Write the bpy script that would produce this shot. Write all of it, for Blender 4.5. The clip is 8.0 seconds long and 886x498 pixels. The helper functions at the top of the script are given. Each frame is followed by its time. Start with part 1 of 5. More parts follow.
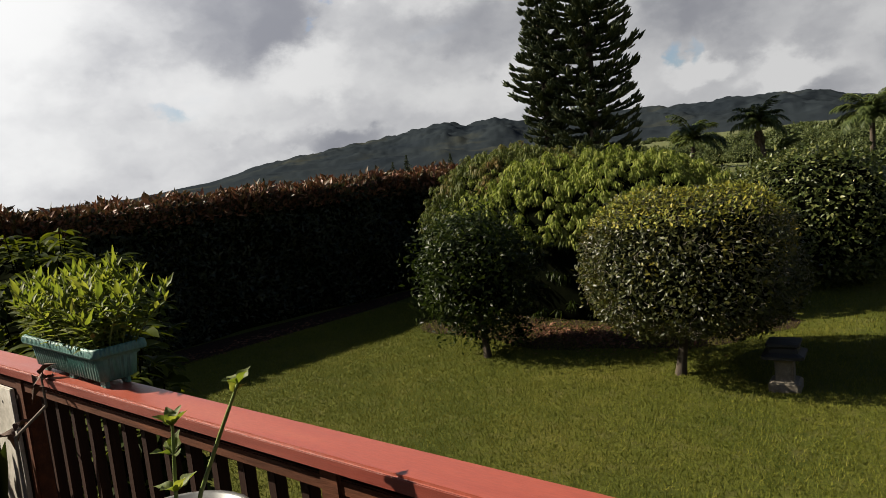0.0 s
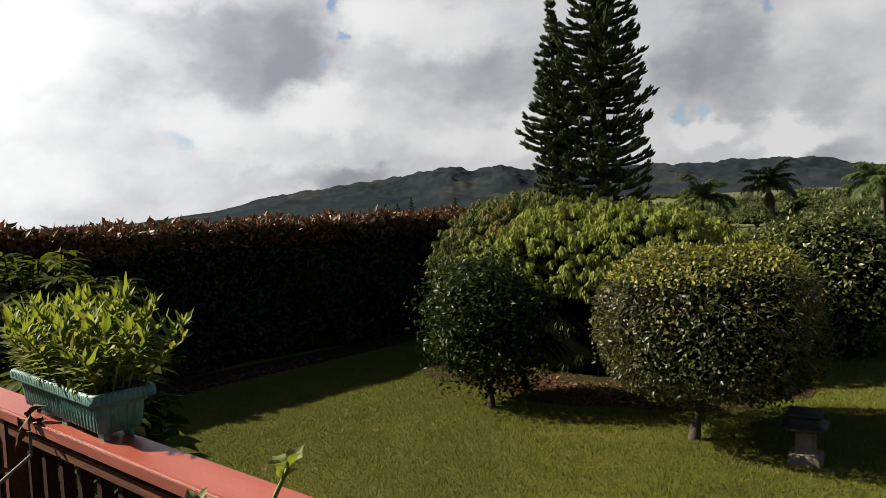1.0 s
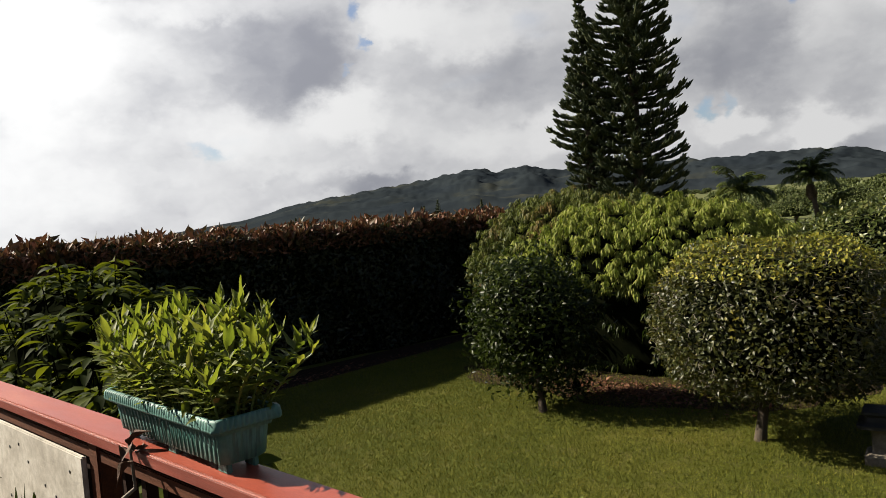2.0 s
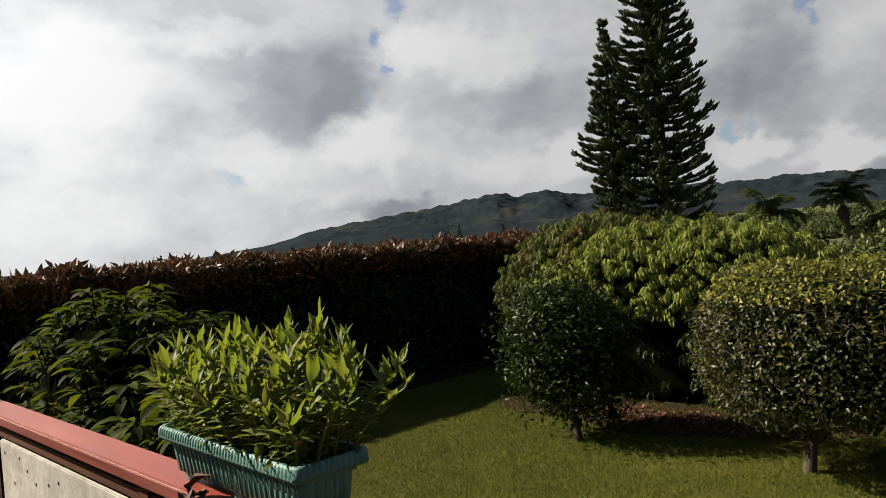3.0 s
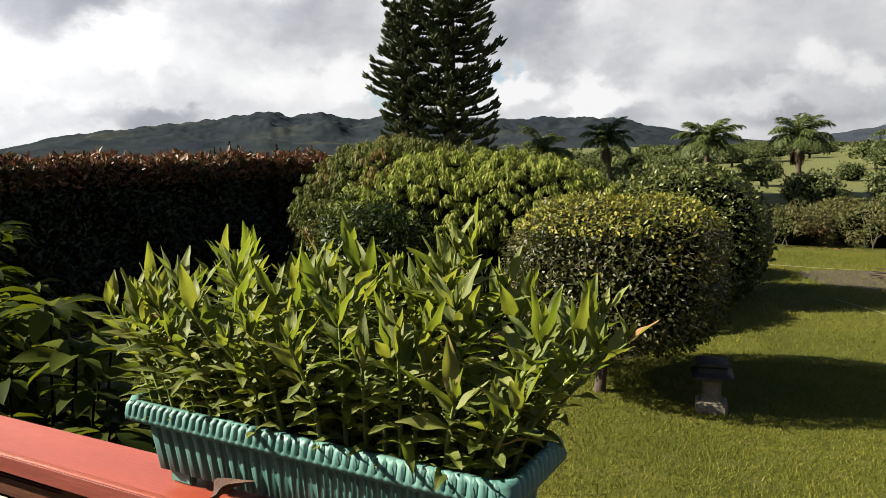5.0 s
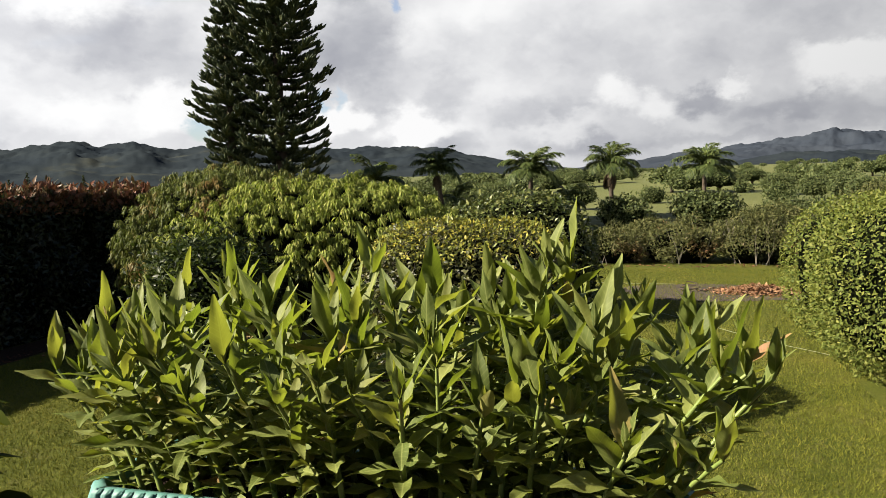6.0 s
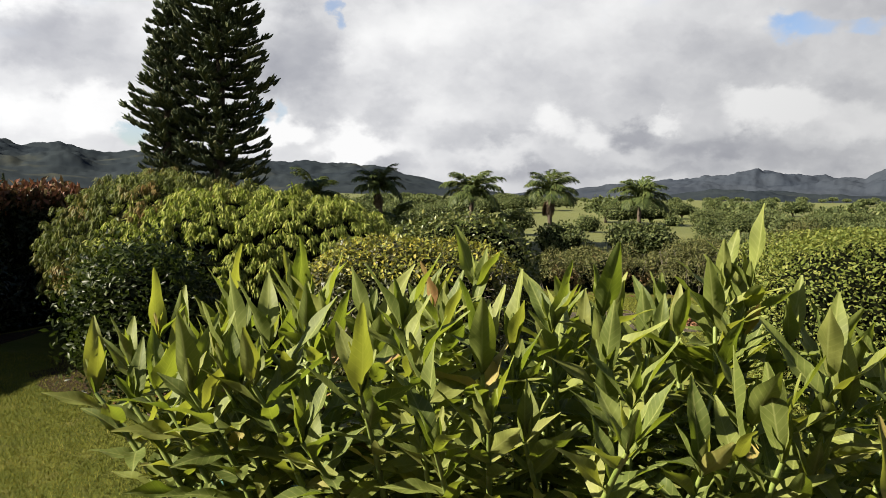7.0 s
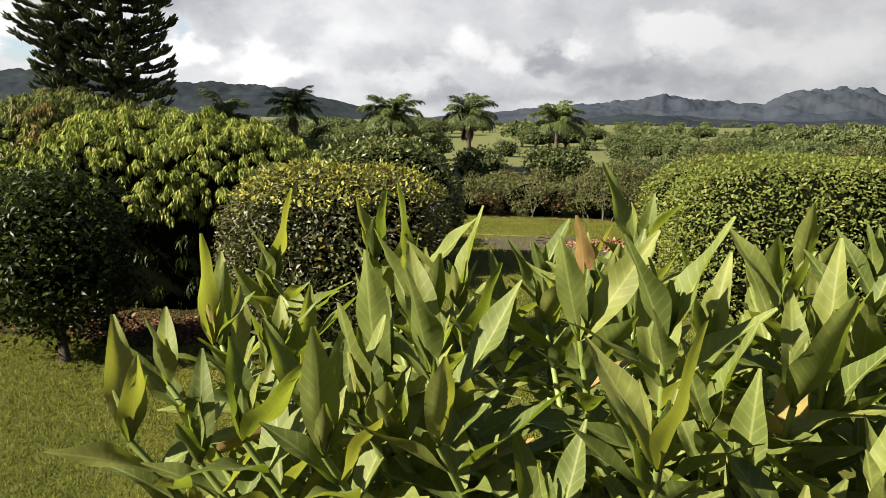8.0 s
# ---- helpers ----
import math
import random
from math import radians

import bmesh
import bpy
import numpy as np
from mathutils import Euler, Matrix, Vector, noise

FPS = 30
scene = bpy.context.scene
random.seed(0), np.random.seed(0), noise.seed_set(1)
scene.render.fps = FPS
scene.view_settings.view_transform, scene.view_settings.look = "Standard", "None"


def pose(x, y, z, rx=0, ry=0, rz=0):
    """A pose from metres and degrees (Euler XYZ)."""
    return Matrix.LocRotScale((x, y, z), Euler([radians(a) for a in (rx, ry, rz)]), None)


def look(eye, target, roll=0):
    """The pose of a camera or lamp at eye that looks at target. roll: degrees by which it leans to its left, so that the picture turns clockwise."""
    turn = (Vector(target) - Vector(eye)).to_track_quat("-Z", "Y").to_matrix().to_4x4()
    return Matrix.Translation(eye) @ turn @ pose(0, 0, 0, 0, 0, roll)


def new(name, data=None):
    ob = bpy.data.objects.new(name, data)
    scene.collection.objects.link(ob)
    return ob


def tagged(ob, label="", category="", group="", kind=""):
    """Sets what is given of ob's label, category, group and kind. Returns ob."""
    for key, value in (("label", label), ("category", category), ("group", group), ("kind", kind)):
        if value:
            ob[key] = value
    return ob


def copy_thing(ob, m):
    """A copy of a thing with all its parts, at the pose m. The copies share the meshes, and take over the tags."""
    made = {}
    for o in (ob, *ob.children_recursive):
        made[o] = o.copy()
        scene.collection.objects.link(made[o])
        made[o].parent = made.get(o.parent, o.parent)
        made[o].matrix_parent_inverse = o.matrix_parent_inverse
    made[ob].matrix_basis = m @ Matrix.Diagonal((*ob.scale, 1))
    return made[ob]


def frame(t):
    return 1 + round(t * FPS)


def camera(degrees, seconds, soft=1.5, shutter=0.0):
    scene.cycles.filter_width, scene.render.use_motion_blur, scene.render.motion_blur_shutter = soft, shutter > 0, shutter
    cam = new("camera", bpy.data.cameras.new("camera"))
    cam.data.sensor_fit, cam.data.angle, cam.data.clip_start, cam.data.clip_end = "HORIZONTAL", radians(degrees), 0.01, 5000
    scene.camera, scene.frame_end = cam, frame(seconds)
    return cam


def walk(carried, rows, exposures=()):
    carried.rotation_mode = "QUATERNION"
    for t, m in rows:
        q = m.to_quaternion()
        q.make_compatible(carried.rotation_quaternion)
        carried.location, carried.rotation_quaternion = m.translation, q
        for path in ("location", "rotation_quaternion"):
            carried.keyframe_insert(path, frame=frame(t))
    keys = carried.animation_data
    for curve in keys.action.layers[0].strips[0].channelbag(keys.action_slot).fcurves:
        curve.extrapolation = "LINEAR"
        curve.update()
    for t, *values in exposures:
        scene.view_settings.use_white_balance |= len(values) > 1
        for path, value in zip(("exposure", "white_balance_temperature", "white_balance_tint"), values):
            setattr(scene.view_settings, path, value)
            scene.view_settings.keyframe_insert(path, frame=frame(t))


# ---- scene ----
cam = camera(61.9, 8.0, soft=0.7)
PATH = [
    (0, (2.591, -0.931, 4.098), (1.215, 0.503, 3.876), -6.3),
    (0.5, (2.357, -0.842, 4.096), (1.0, 0.625, 4.01), -3.4),
    (1, (2.17, -0.802, 4.089), (0.794, 0.646, 3.983), -2.8),
    (1.5, (1.945, -0.818, 4.102), (0.596, 0.658, 4.039), -4.0),
    (2, (1.67, -0.815, 4.065), (0.243, 0.582, 3.971), -4.5),
    (2.2, (1.634, -0.829, 4.074), (0.141, 0.5, 4.018), -5.5),
    (3.5, (1.058, -0.76, 4.034), (-0.339, 0.672, 4.014), -3.7),
    (4, (0.772, -0.81, 4.025), (-0.443, 0.764, 3.812), -3.4),
    (5.3, (0.22, -0.754, 4.006), (-0.668, 1.025, 3.792), -1.8),
    (5.5, (0.127, -0.742, 4.005), (-0.671, 1.089, 3.898), -2.3),
    (6, (-0.04, -0.709, 3.97), (-0.602, 1.202, 3.781), -1.6),
    (6.5, (-0.211, -0.616, 3.957), (-0.637, 1.334, 3.836), -2.2),
    (7, (-0.302, -0.6, 3.941), (-0.692, 1.357, 3.806), 1.5),
    (7.5, (-0.419, -0.573, 3.97), (-0.784, 1.381, 3.752), 0.2),
    (7.6, (-0.445, -0.543, 3.974), (-0.791, 1.411, 3.72), 0.2),
    (8, (-0.552, -0.373, 3.937), (-0.708, 1.593, 3.607), 1.7),
]
walk(cam, [(t, look(eye, target, roll)) for t, eye, target, roll in PATH],
     [(0.0, 1.50), (0.5, 1.58), (1.5, 1.64), (2.2, 1.62), (3.3, 1.44), (4.2, 1.62), (5.3, 2.14), (6.5, 2.14), (7.5, 2.16), (8.0, 2.26)])

# ---- light ----
SUN_FROM = Vector((-1.28, -0.66, 1.0)).normalized()
world = bpy.data.worlds.new("sky")
scene.world = world
world.use_nodes = True
wn, wl = world.node_tree.nodes, world.node_tree.links
wn.clear()


def wnode(kind, **kw):
    n = wn.new(kind)
    for k, v in kw.items():
        if k == "op":
            n.operation = v
        elif k == "blend":
            n.data_type = "RGBA"
            n.blend_type = v
    return n


def wset(sock, v):
    if isinstance(v, bpy.types.NodeSocket):
        wl.new(v, sock)
    else:
        sock.default_value = v


def wmath(op, a, b=0.0, c=None):
    n = wnode("ShaderNodeMath", op=op)
    wset(n.inputs[0], a)
    wset(n.inputs[1], b)
    if c is not None:
        wset(n.inputs[2], c)
    return n.outputs[0]


def wvec(op, a, b):
    n = wnode("ShaderNodeVectorMath", op=op)
    wset(n.inputs[0], a)
    wset(n.inputs[1], b)
    return n.outputs["Value"] if op in ("DOT_PRODUCT", "DISTANCE", "LENGTH") else n.outputs[0]


def wramp(v, lo, hi, a=0.0, b=1.0):
    n = wn.new("ShaderNodeMapRange")
    n.interpolation_type = "SMOOTHSTEP"
    wset(n.inputs[0], v)
    for i, x in enumerate((lo, hi, a, b)):
        wset(n.inputs[i + 1], x)
    return n.outputs[0]


def wmix(f, a, b):
    n = wnode("ShaderNodeMix", blend="MIX")
    wset(n.inputs[0], f)
    wset(n.inputs[6], a)
    wset(n.inputs[7], b)
    return n.outputs[2]


def wnoise(vec, scale, detail=6.0, rough=0.55):
    n = wn.new("ShaderNodeTexNoise")
    wset(n.inputs["Vector"], vec)
    n.inputs["Scale"].default_value = scale
    n.inputs["Detail"].default_value = detail
    n.inputs["Roughness"].default_value = rough
    return n


coord = wn.new("ShaderNodeTexCoord").outputs["Generated"]
sky = wn.new("ShaderNodeTexSky")
sky.sky_type = "NISHITA"
sky.sun_disc = False
sky.sun_elevation = math.asin(SUN_FROM.z)
sky.sun_rotation = math.atan2(SUN_FROM.x, SUN_FROM.y)
blue = wnode("ShaderNodeMix", blend="MULTIPLY")
blue.inputs[0].default_value = 1.0
wl.new(sky.outputs[0], blue.inputs[6])
blue.inputs[7].default_value = (0.135, 0.135, 0.148, 1)
# the cloud layer: soft heaped clouds, flattened a little towards the horizon
sep = wn.new("ShaderNodeSeparateXYZ")
wl.new(coord, sep.inputs[0])


def stretched(z):
    mp = wn.new("ShaderNodeMapping")
    wl.new(coord, mp.inputs[0])
    mp.inputs["Scale"].default_value = (1, 1, z)
    return mp.outputs[0]


def scaled(v, f):
    n = wn.new("ShaderNodeVectorMath")
    n.operation = "SCALE"
    wset(n.inputs[0], v)
    wset(n.inputs["Scale"], f)
    return n.outputs[0]


big = wnoise(wvec("ADD", stretched(2.1), (3.1, 1.7, 0.4)), 3.4, 4.0, 0.45).outputs["Fac"]
fine = wnoise(wvec("ADD", stretched(1.7), (0.3, 5.2, 1.1)), 7.0, 4.0, 0.45).outputs["Fac"]
# headings in degrees, bent by slow and quick turbulence
bearing = wmath("MULTIPLY", wmath("ARCTAN2", sep.outputs[0], sep.outputs[1]), 180 / math.pi)
height = wmath("MULTIPLY", wmath("ARCSINE", sep.outputs[2]), 180 / math.pi)
place = wn.new("ShaderNodeCombineXYZ")
wl.new(bearing, place.inputs[0])
wl.new(height, place.inputs[1])
slow = wvec("SUBTRACT", wnoise(stretched(1.5), 7.0, 3.0, 0.5).outputs["Color"], (0.5, 0.5, 0.5))
quick = wvec("SUBTRACT", wnoise(stretched(1.4), 26.0, 6.0, 0.6).outputs["Color"], (0.5, 0.5, 0.5))
bent = wvec("ADD", wvec("ADD", place.outputs[0], scaled(slow, 5.0)), scaled(quick, 3.2))


def masses(rows, core=0.25):
    """Cloud masses: bearing, height, half width and half height in degrees, weight."""
    total = None
    for az, el, ra, re, w in rows:
        d = wvec("LENGTH", wvec("MULTIPLY", wvec("SUBTRACT", bent, (az, el, 0)), (1 / ra, 1 / re, 0)), (0, 0, 0))
        v = wmath("MULTIPLY", wramp(d, core, 1.25, 1.0, 0.0), w)
        total = v if total is None else wmath("ADD", total, v)
    return total


WEST = [(-73.4, 11.9, 7.5, 5.3, -0.60), (-74.1, 4.0, 7.5, 4.8, -0.35), (-56.6, 12.2, 6.1, 5.3, 0.45), (-53.9, 11.4, 2.6, 4.8, 0.35), (-66.8, 9.8, 3.9, 2.2, 0.20), (-63.3, 13.9, 5.3, 2.2, 0.15), (-63.1, 16.0, 7.0, 1.5, -0.30), (-60.4, 7.2, 6.1, 2.2, -0.25), (-52.7, 8.1, 3.7, 2.1, -0.50), (-48.3, 14.2, 2.4, 2.4, -0.45), (-43.1, 14.2, 5.7, 2.2, -0.30), (-41.5, 7.4, 6.6, 2.0, 0.32), (-37.4, 10.0, 5.3, 2.6, 0.20), (-57.4, 3.0, 3.9, 1.2, 0.22), (-49.7, 2.9, 3.5, 1.2, 0.40)]
NORTH_WEST = [(-41.7, 5.2, 4.8, 1.5, -0.25), (-22.9, 10.5, 4.4, 3.7, 0.36), (-25.6, 9.4, 2.2, 3.1, 0.22), (-24.1, 5.0, 2.1, 1.3, -0.55), (-18.5, 4.5, 2.4, 1.7, -0.50), (-17.2, 10.0, 3.5, 2.6, -0.20), (-15.4, 6.7, 2.6, 2.0, 0.30), (-15.6, 2.5, 2.9, 1.5, 0.40), (-51.9, 7.9, 3.5, 2.6, -0.25), (-43.3, 7.1, 6.6, 1.8, -0.30), (-36.2, 5.8, 2.9, 1.7, -0.50), (-42.0, 10.5, 7.9, 2.2, 0.25), (-51.9, 3.0, 3.9, 1.3, 0.30)]
NORTH = [(-22.3, 10.7, 3.3, 4.8, 0.12), (-21.2, 5.8, 2.0, 1.3, 0.15), (-23.8, 5.0, 2.0, 1.4, -0.50), (-17.8, 3.9, 2.6, 1.5, -0.50), (-15.3, 13.2, 3.9, 2.6, -0.35), (-13.8, 7.3, 4.8, 1.8, -0.25), (-9.5, 12.3, 6.6, 2.6, -0.15), (-8.9, 4.9, 4.8, 1.8, 0.26), (-6.5, 2.6, 5.3, 1.0, 0.22), (-3.3, 6.0, 1.8, 1.3, -0.55), (-0.3, 4.9, 2.1, 1.2, -0.50), (4.8, 6.0, 1.2, 0.7, -0.50), (2.7, 5.4, 2.2, 1.1, 0.45)]
NORTH_EAST = [(9.1, 11.2, 4.4, 2.6, 0.19), (12.7, 9.6, 2.0, 2.6, 0.11), (13.0, 6.7, 3.7, 1.5, -0.45), (17.5, 5.7, 3.1, 1.3, -0.30), (9.0, 4.2, 5.0, 1.0, 0.28), (14.8, 3.3, 4.8, 0.7, 0.19), (17.5, 7.1, 3.9, 2.0, 0.17), (12.1, 6.6, 3.3, 1.8, -0.40), (22.7, 5.9, 3.9, 2.2, -0.40), (4.3, 2.7, 5.7, 0.7, 0.22), (16.5, 4.0, 4.8, 0.6, 0.11), (-14.4, 7.6, 7.0, 1.8, 0.11), (-6.8, 3.8, 3.7, 1.3, -0.30), (-18.1, 4.2, 4.2, 1.5, -0.35)]
GAPS = [(-51.2, 15.7, 1.1, 1.5, 1.00), (-51.0, 12.9, 0.7, 1.2, 0.90), (-52.2, 11.2, 0.7, 0.7, 0.70), (-48.7, 17.9, 2.2, 1.7, 1.00), (-63.5, 5.5, 1.5, 0.9, 0.55), (-73.9, 6.5, 2.0, 0.9, 0.55), (-25.6, 6.7, 0.9, 1.2, 0.90), (-34.2, 4.5, 1.8, 1.5, 0.75), (-24.0, 6.9, 0.8, 1.5, 0.70), (-19.6, 14.0, 0.8, 1.3, 1.00), (14.5, 12.3, 3.3, 1.7, 1.00), (18.5, 12.0, 2.0, 1.4, 1.00), (-34.1, 4.7, 1.8, 1.1, 0.70), (-72.0, 8.7, 1.3, 0.6, 0.30)]
gaps = masses(GAPS, 0.15)
banks = wmath("ADD", wmath("ADD", masses(WEST), masses(NORTH_WEST)), wmath("ADD", masses(NORTH), masses(NORTH_EAST)))
thin_out = wramp(sep.outputs[2], 0.34, 0.50, 0.0, 0.55)
cover = wramp(wmath("SUBTRACT", wmath("ADD", wmath("MULTIPLY", big, 0.45), wmath("MULTIPLY", fine, 0.55)), wmath("ADD", thin_out, wmath("MULTIPLY", gaps, 0.30))), 0.16, 0.40)


def heap(offset):
    """Rounded heaps upon heaps."""
    v = wvec("ADD", wvec("ADD", wvec("MULTIPLY", coord, (1.0, 1.0, 1.5)), scaled(quick, 0.05)), offset)
    total = None
    for scale, weight in ((7.0, 0.50), (16.0, 0.28), (36.0, 0.14), (80.0, 0.08)):
        n = wn.new("ShaderNodeTexVoronoi")
        n.feature = "SMOOTH_F1"
        n.inputs["Smoothness"].default_value = 0.6
        wset(n.inputs["Vector"], v)
        n.inputs["Scale"].default_value = scale
        q = wmath("MULTIPLY", wmath("SUBTRACT", 1.0, n.outputs["Distance"]), weight)
        total = q if total is None else wmath("ADD", total, q)
    return total


# heaps are lit from the sun's side: compare their depth with that a little nearer the sun
step = SUN_FROM * 0.045
relief = wmath("SUBTRACT", heap((0.7 + step.x, 2.2 + step.y, 0.9 + step.z * 1.6)), heap((0.7, 2.2, 0.9)))
shade = wmath("ADD", wmath("MULTIPLY", wmath("SUBTRACT", big, 0.5), 0.35), wmath("MULTIPLY", wmath("SUBTRACT", fine, 0.5), 0.45))
shade = wmath("ADD", wmath("ADD", shade, wmath("MULTIPLY", relief, 0.42)), wmath("ADD", wmath("MULTIPLY", banks, 0.72), 0.36))
dark = wramp(shade, -0.05, 0.95)
lit = wmix(dark, (0.90, 0.90, 0.90, 1), (0.34, 0.35, 0.395, 1))
toward = wvec("DOT_PRODUCT", coord, tuple(SUN_FROM))
glow = wmath("POWER", wmath("MAXIMUM", toward, 0.0), 2.0)
away = wramp(toward, -0.75, -0.1, 0.66, 1.0)
clouds = scaled(lit, wmath("ADD", wmath("MULTIPLY", glow, 1.15), away))
total_sky = wmix(cover, blue.outputs[2], clouds)
ground_glow = wmix(wramp(sep.outputs[2], -0.03, 0.0), (0.03, 0.035, 0.02, 1), total_sky)
bg = wn.new("ShaderNodeBackground")
wl.new(ground_glow, bg.inputs[0])
bg.inputs[1].default_value = 0.245
out = wn.new("ShaderNodeOutputWorld")
wl.new(bg.outputs[0], out.inputs[0])

sun = new("sun", bpy.data.lights.new("sun", "SUN"))
sun.data.energy, sun.data.angle, sun.data.color = 5.0, radians(0.53), (1.0, 0.91, 0.74)
sun.matrix_world = look(SUN_FROM * 50, (0, 0, 0))

# ---- materials ----
class Mat:
    """A node material under construction."""

    def __init__(self, name, rough=0.6, spec=0.5, metal=0.0):
        self.m = bpy.data.materials.new(name)
        self.m.use_nodes = True
        self.n, self.l = self.m.node_tree.nodes, self.m.node_tree.links
        self.b = self.n["Principled BSDF"]
        self.b.inputs["Roughness"].default_value = rough
        self.b.inputs["Specular IOR Level"].default_value = spec
        self.b.inputs["Metallic"].default_value = metal
        self.coord = self.n.new("ShaderNodeTexCoord").outputs["Object"]

    def noise(self, scale, detail=4.0, rough=0.55, vec=None, stretch=None):
        n = self.n.new("ShaderNodeTexNoise")
        v = vec or self.coord
        if stretch:
            mp = self.n.new("ShaderNodeMapping")
            self.l.new(v, mp.inputs[0])
            mp.inputs["Scale"].default_value = stretch
            v = mp.outputs[0]
        self.l.new(v, n.inputs["Vector"])
        n.inputs["Scale"].default_value, n.inputs["Detail"].default_value, n.inputs["Roughness"].default_value = scale, detail, rough
        return n.outputs["Fac"]

    def island(self):
        return self.n.new("ShaderNodeNewGeometry").outputs["Random Per Island"]

    def each(self):
        return self.n.new("ShaderNodeObjectInfo").outputs["Random"]

    def ramp(self, v, stops):
        r = self.n.new("ShaderNodeValToRGB")
        self.l.new(v, r.inputs[0])
        while len(r.color_ramp.elements) < len(stops):
            r.color_ramp.elements.new(0.5)
        for e, (p, c) in zip(r.color_ramp.elements, stops):
            e.position, e.color = p, (*c, 1) if len(c) == 3 else c
        return r.outputs[0]

    def value(self, v, lo, hi, a=0.0, b=1.0):
        n = self.n.new("ShaderNodeMapRange")
        self.l.new(v, n.inputs[0])
        for i, x in enumerate((lo, hi, a, b)):
            n.inputs[i + 1].default_value = x
        return n.outputs[0]

    def math(self, op, a, b):
        n = self.n.new("ShaderNodeMath")
        n.operation = op
        for s, v in zip(n.inputs, (a, b)):
            if isinstance(v, bpy.types.NodeSocket):
                self.l.new(v, s)
            else:
                s.default_value = v
        return n.outputs[0]

    def mix(self, f, a, b, blend="MIX"):
        n = self.n.new("ShaderNodeMix")
        n.data_type, n.blend_type = "RGBA", blend
        for s, v in ((n.inputs[0], f), (n.inputs[6], a), (n.inputs[7], b)):
            if isinstance(v, bpy.types.NodeSocket):
                self.l.new(v, s)
            elif isinstance(v, (int, float)):
                s.default_value = v
            else:
                s.default_value = (*v, 1)
        return n.outputs[2]

    def colour(self, c):
        if isinstance(c, bpy.types.NodeSocket):
            self.l.new(c, self.b.inputs["Base Color"])
        else:
            self.b.inputs["Base Color"].default_value = (*c, 1)
        return self

    def roughness(self, v):
        self.l.new(v, self.b.inputs["Roughness"])
        return self

    def bump(self, h, strength=0.3, dist=0.01):
        n = self.n.new("ShaderNodeBump")
        n.inputs["Strength"].default_value, n.inputs["Distance"].default_value = strength, dist
        self.l.new(h, n.inputs["Height"])
        self.l.new(n.outputs[0], self.b.inputs["Normal"])
        return self

    def thin(self, c, amount):
        """Lets light through, as leaves do."""
        t = self.n.new("ShaderNodeBsdfTranslucent")
        if isinstance(c, bpy.types.NodeSocket):
            self.l.new(c, t.inputs[0])
        else:
            t.inputs[0].default_value = (*c, 1)
        mx = self.n.new("ShaderNodeMixShader")
        mx.inputs[0].default_value = amount
        self.l.new(self.b.outputs[0], mx.inputs[1])
        self.l.new(t.outputs[0], mx.inputs[2])
        self.l.new(mx.outputs[0], self.n["Material Output"].inputs[0])
        return self


def foliage(name, stops, through_stops, thin=0.3, rough=0.45, patch=None, spec=0.07, patch_scale=0.7, patch_range=(0.45, 0.6)):
    """Leaves: each one its own tone, with patches of other growth."""
    m = Mat(name, rough, spec)
    patch = patch and [v * 0.72 for v in patch]
    stops, through_stops = [[(q, (r * 0.75, g * 0.71, b * 0.78)) for q, (r, g, b) in rows] for rows in (stops, through_stops)]
    tone = m.math("ADD", m.math("MULTIPLY", m.island(), 0.75), m.math("MULTIPLY", m.noise(1.1, 3.0), 0.25))
    c = m.ramp(tone, stops)
    t = m.ramp(tone, through_stops)
    if patch:
        f = m.value(m.noise(patch_scale, 4.0, 0.6), *patch_range)
        f = m.math("MULTIPLY", f, m.value(m.island(), 0.15, 0.5))
        c = m.mix(f, c, patch)
        t = m.mix(f, t, patch)
    m.colour(c).thin(t, thin)
    return m.m


M = {}
m = Mat("lawn_grass", 0.85, 0.04)
c = m.ramp(m.noise(0.35, 5.0, 0.6), [(0.32, (0.039, 0.048, 0.0075)), (0.5, (0.063, 0.068, 0.0105)), (0.66, (0.092, 0.085, 0.0150))])
c = m.mix(m.value(m.noise(22.0, 6.0, 0.8), 0.42, 0.62, 0.0, 0.8), c, (0.0150, 0.0210, 0.0060))
c = m.mix(m.value(m.noise(2.2, 6.0, 0.72), 0.52, 0.70, 0.0, 0.6), c, (0.084, 0.074, 0.028))
m.colour(c).bump(m.noise(55.0, 4.0, 0.75), 0.8, 0.02)
M["lawn"] = m.m
m = Mat("grass_blade", 0.7, 0.05)
tone = m.math("ADD", m.math("MULTIPLY", m.island(), 0.5), m.math("MULTIPLY", m.noise(0.8, 5.0, 0.65), 0.5))
c = m.ramp(tone, [(0.2, (0.036, 0.047, 0.0070)), (0.5, (0.080, 0.087, 0.0125)), (0.72, (0.124, 0.118, 0.019)), (0.90, (0.185, 0.155, 0.050))])
m.colour(c).thin(c, 0.15)
M["blade"] = m.m
m = Mat("pasture", 0.85, 0.2)
c = m.ramp(m.noise(0.03, 6.0, 0.6), [(0.3, (0.046, 0.054, 0.014)), (0.55, (0.066, 0.070, 0.018)), (0.75, (0.032, 0.041, 0.011))])
m.colour(c).bump(m.noise(1.5, 5.0), 0.6, 0.3)
M["pasture"] = m.m
M["hedge"] = foliage("hedge_leaf", [(0.1, (0.012, 0.020, 0.009)), (0.6, (0.022, 0.032, 0.013)), (0.95, (0.035, 0.040, 0.016))], [(0.0, (0.03, 0.05, 0.01)), (1.0, (0.06, 0.06, 0.015))], 0.12, 0.34, spec=0.17)
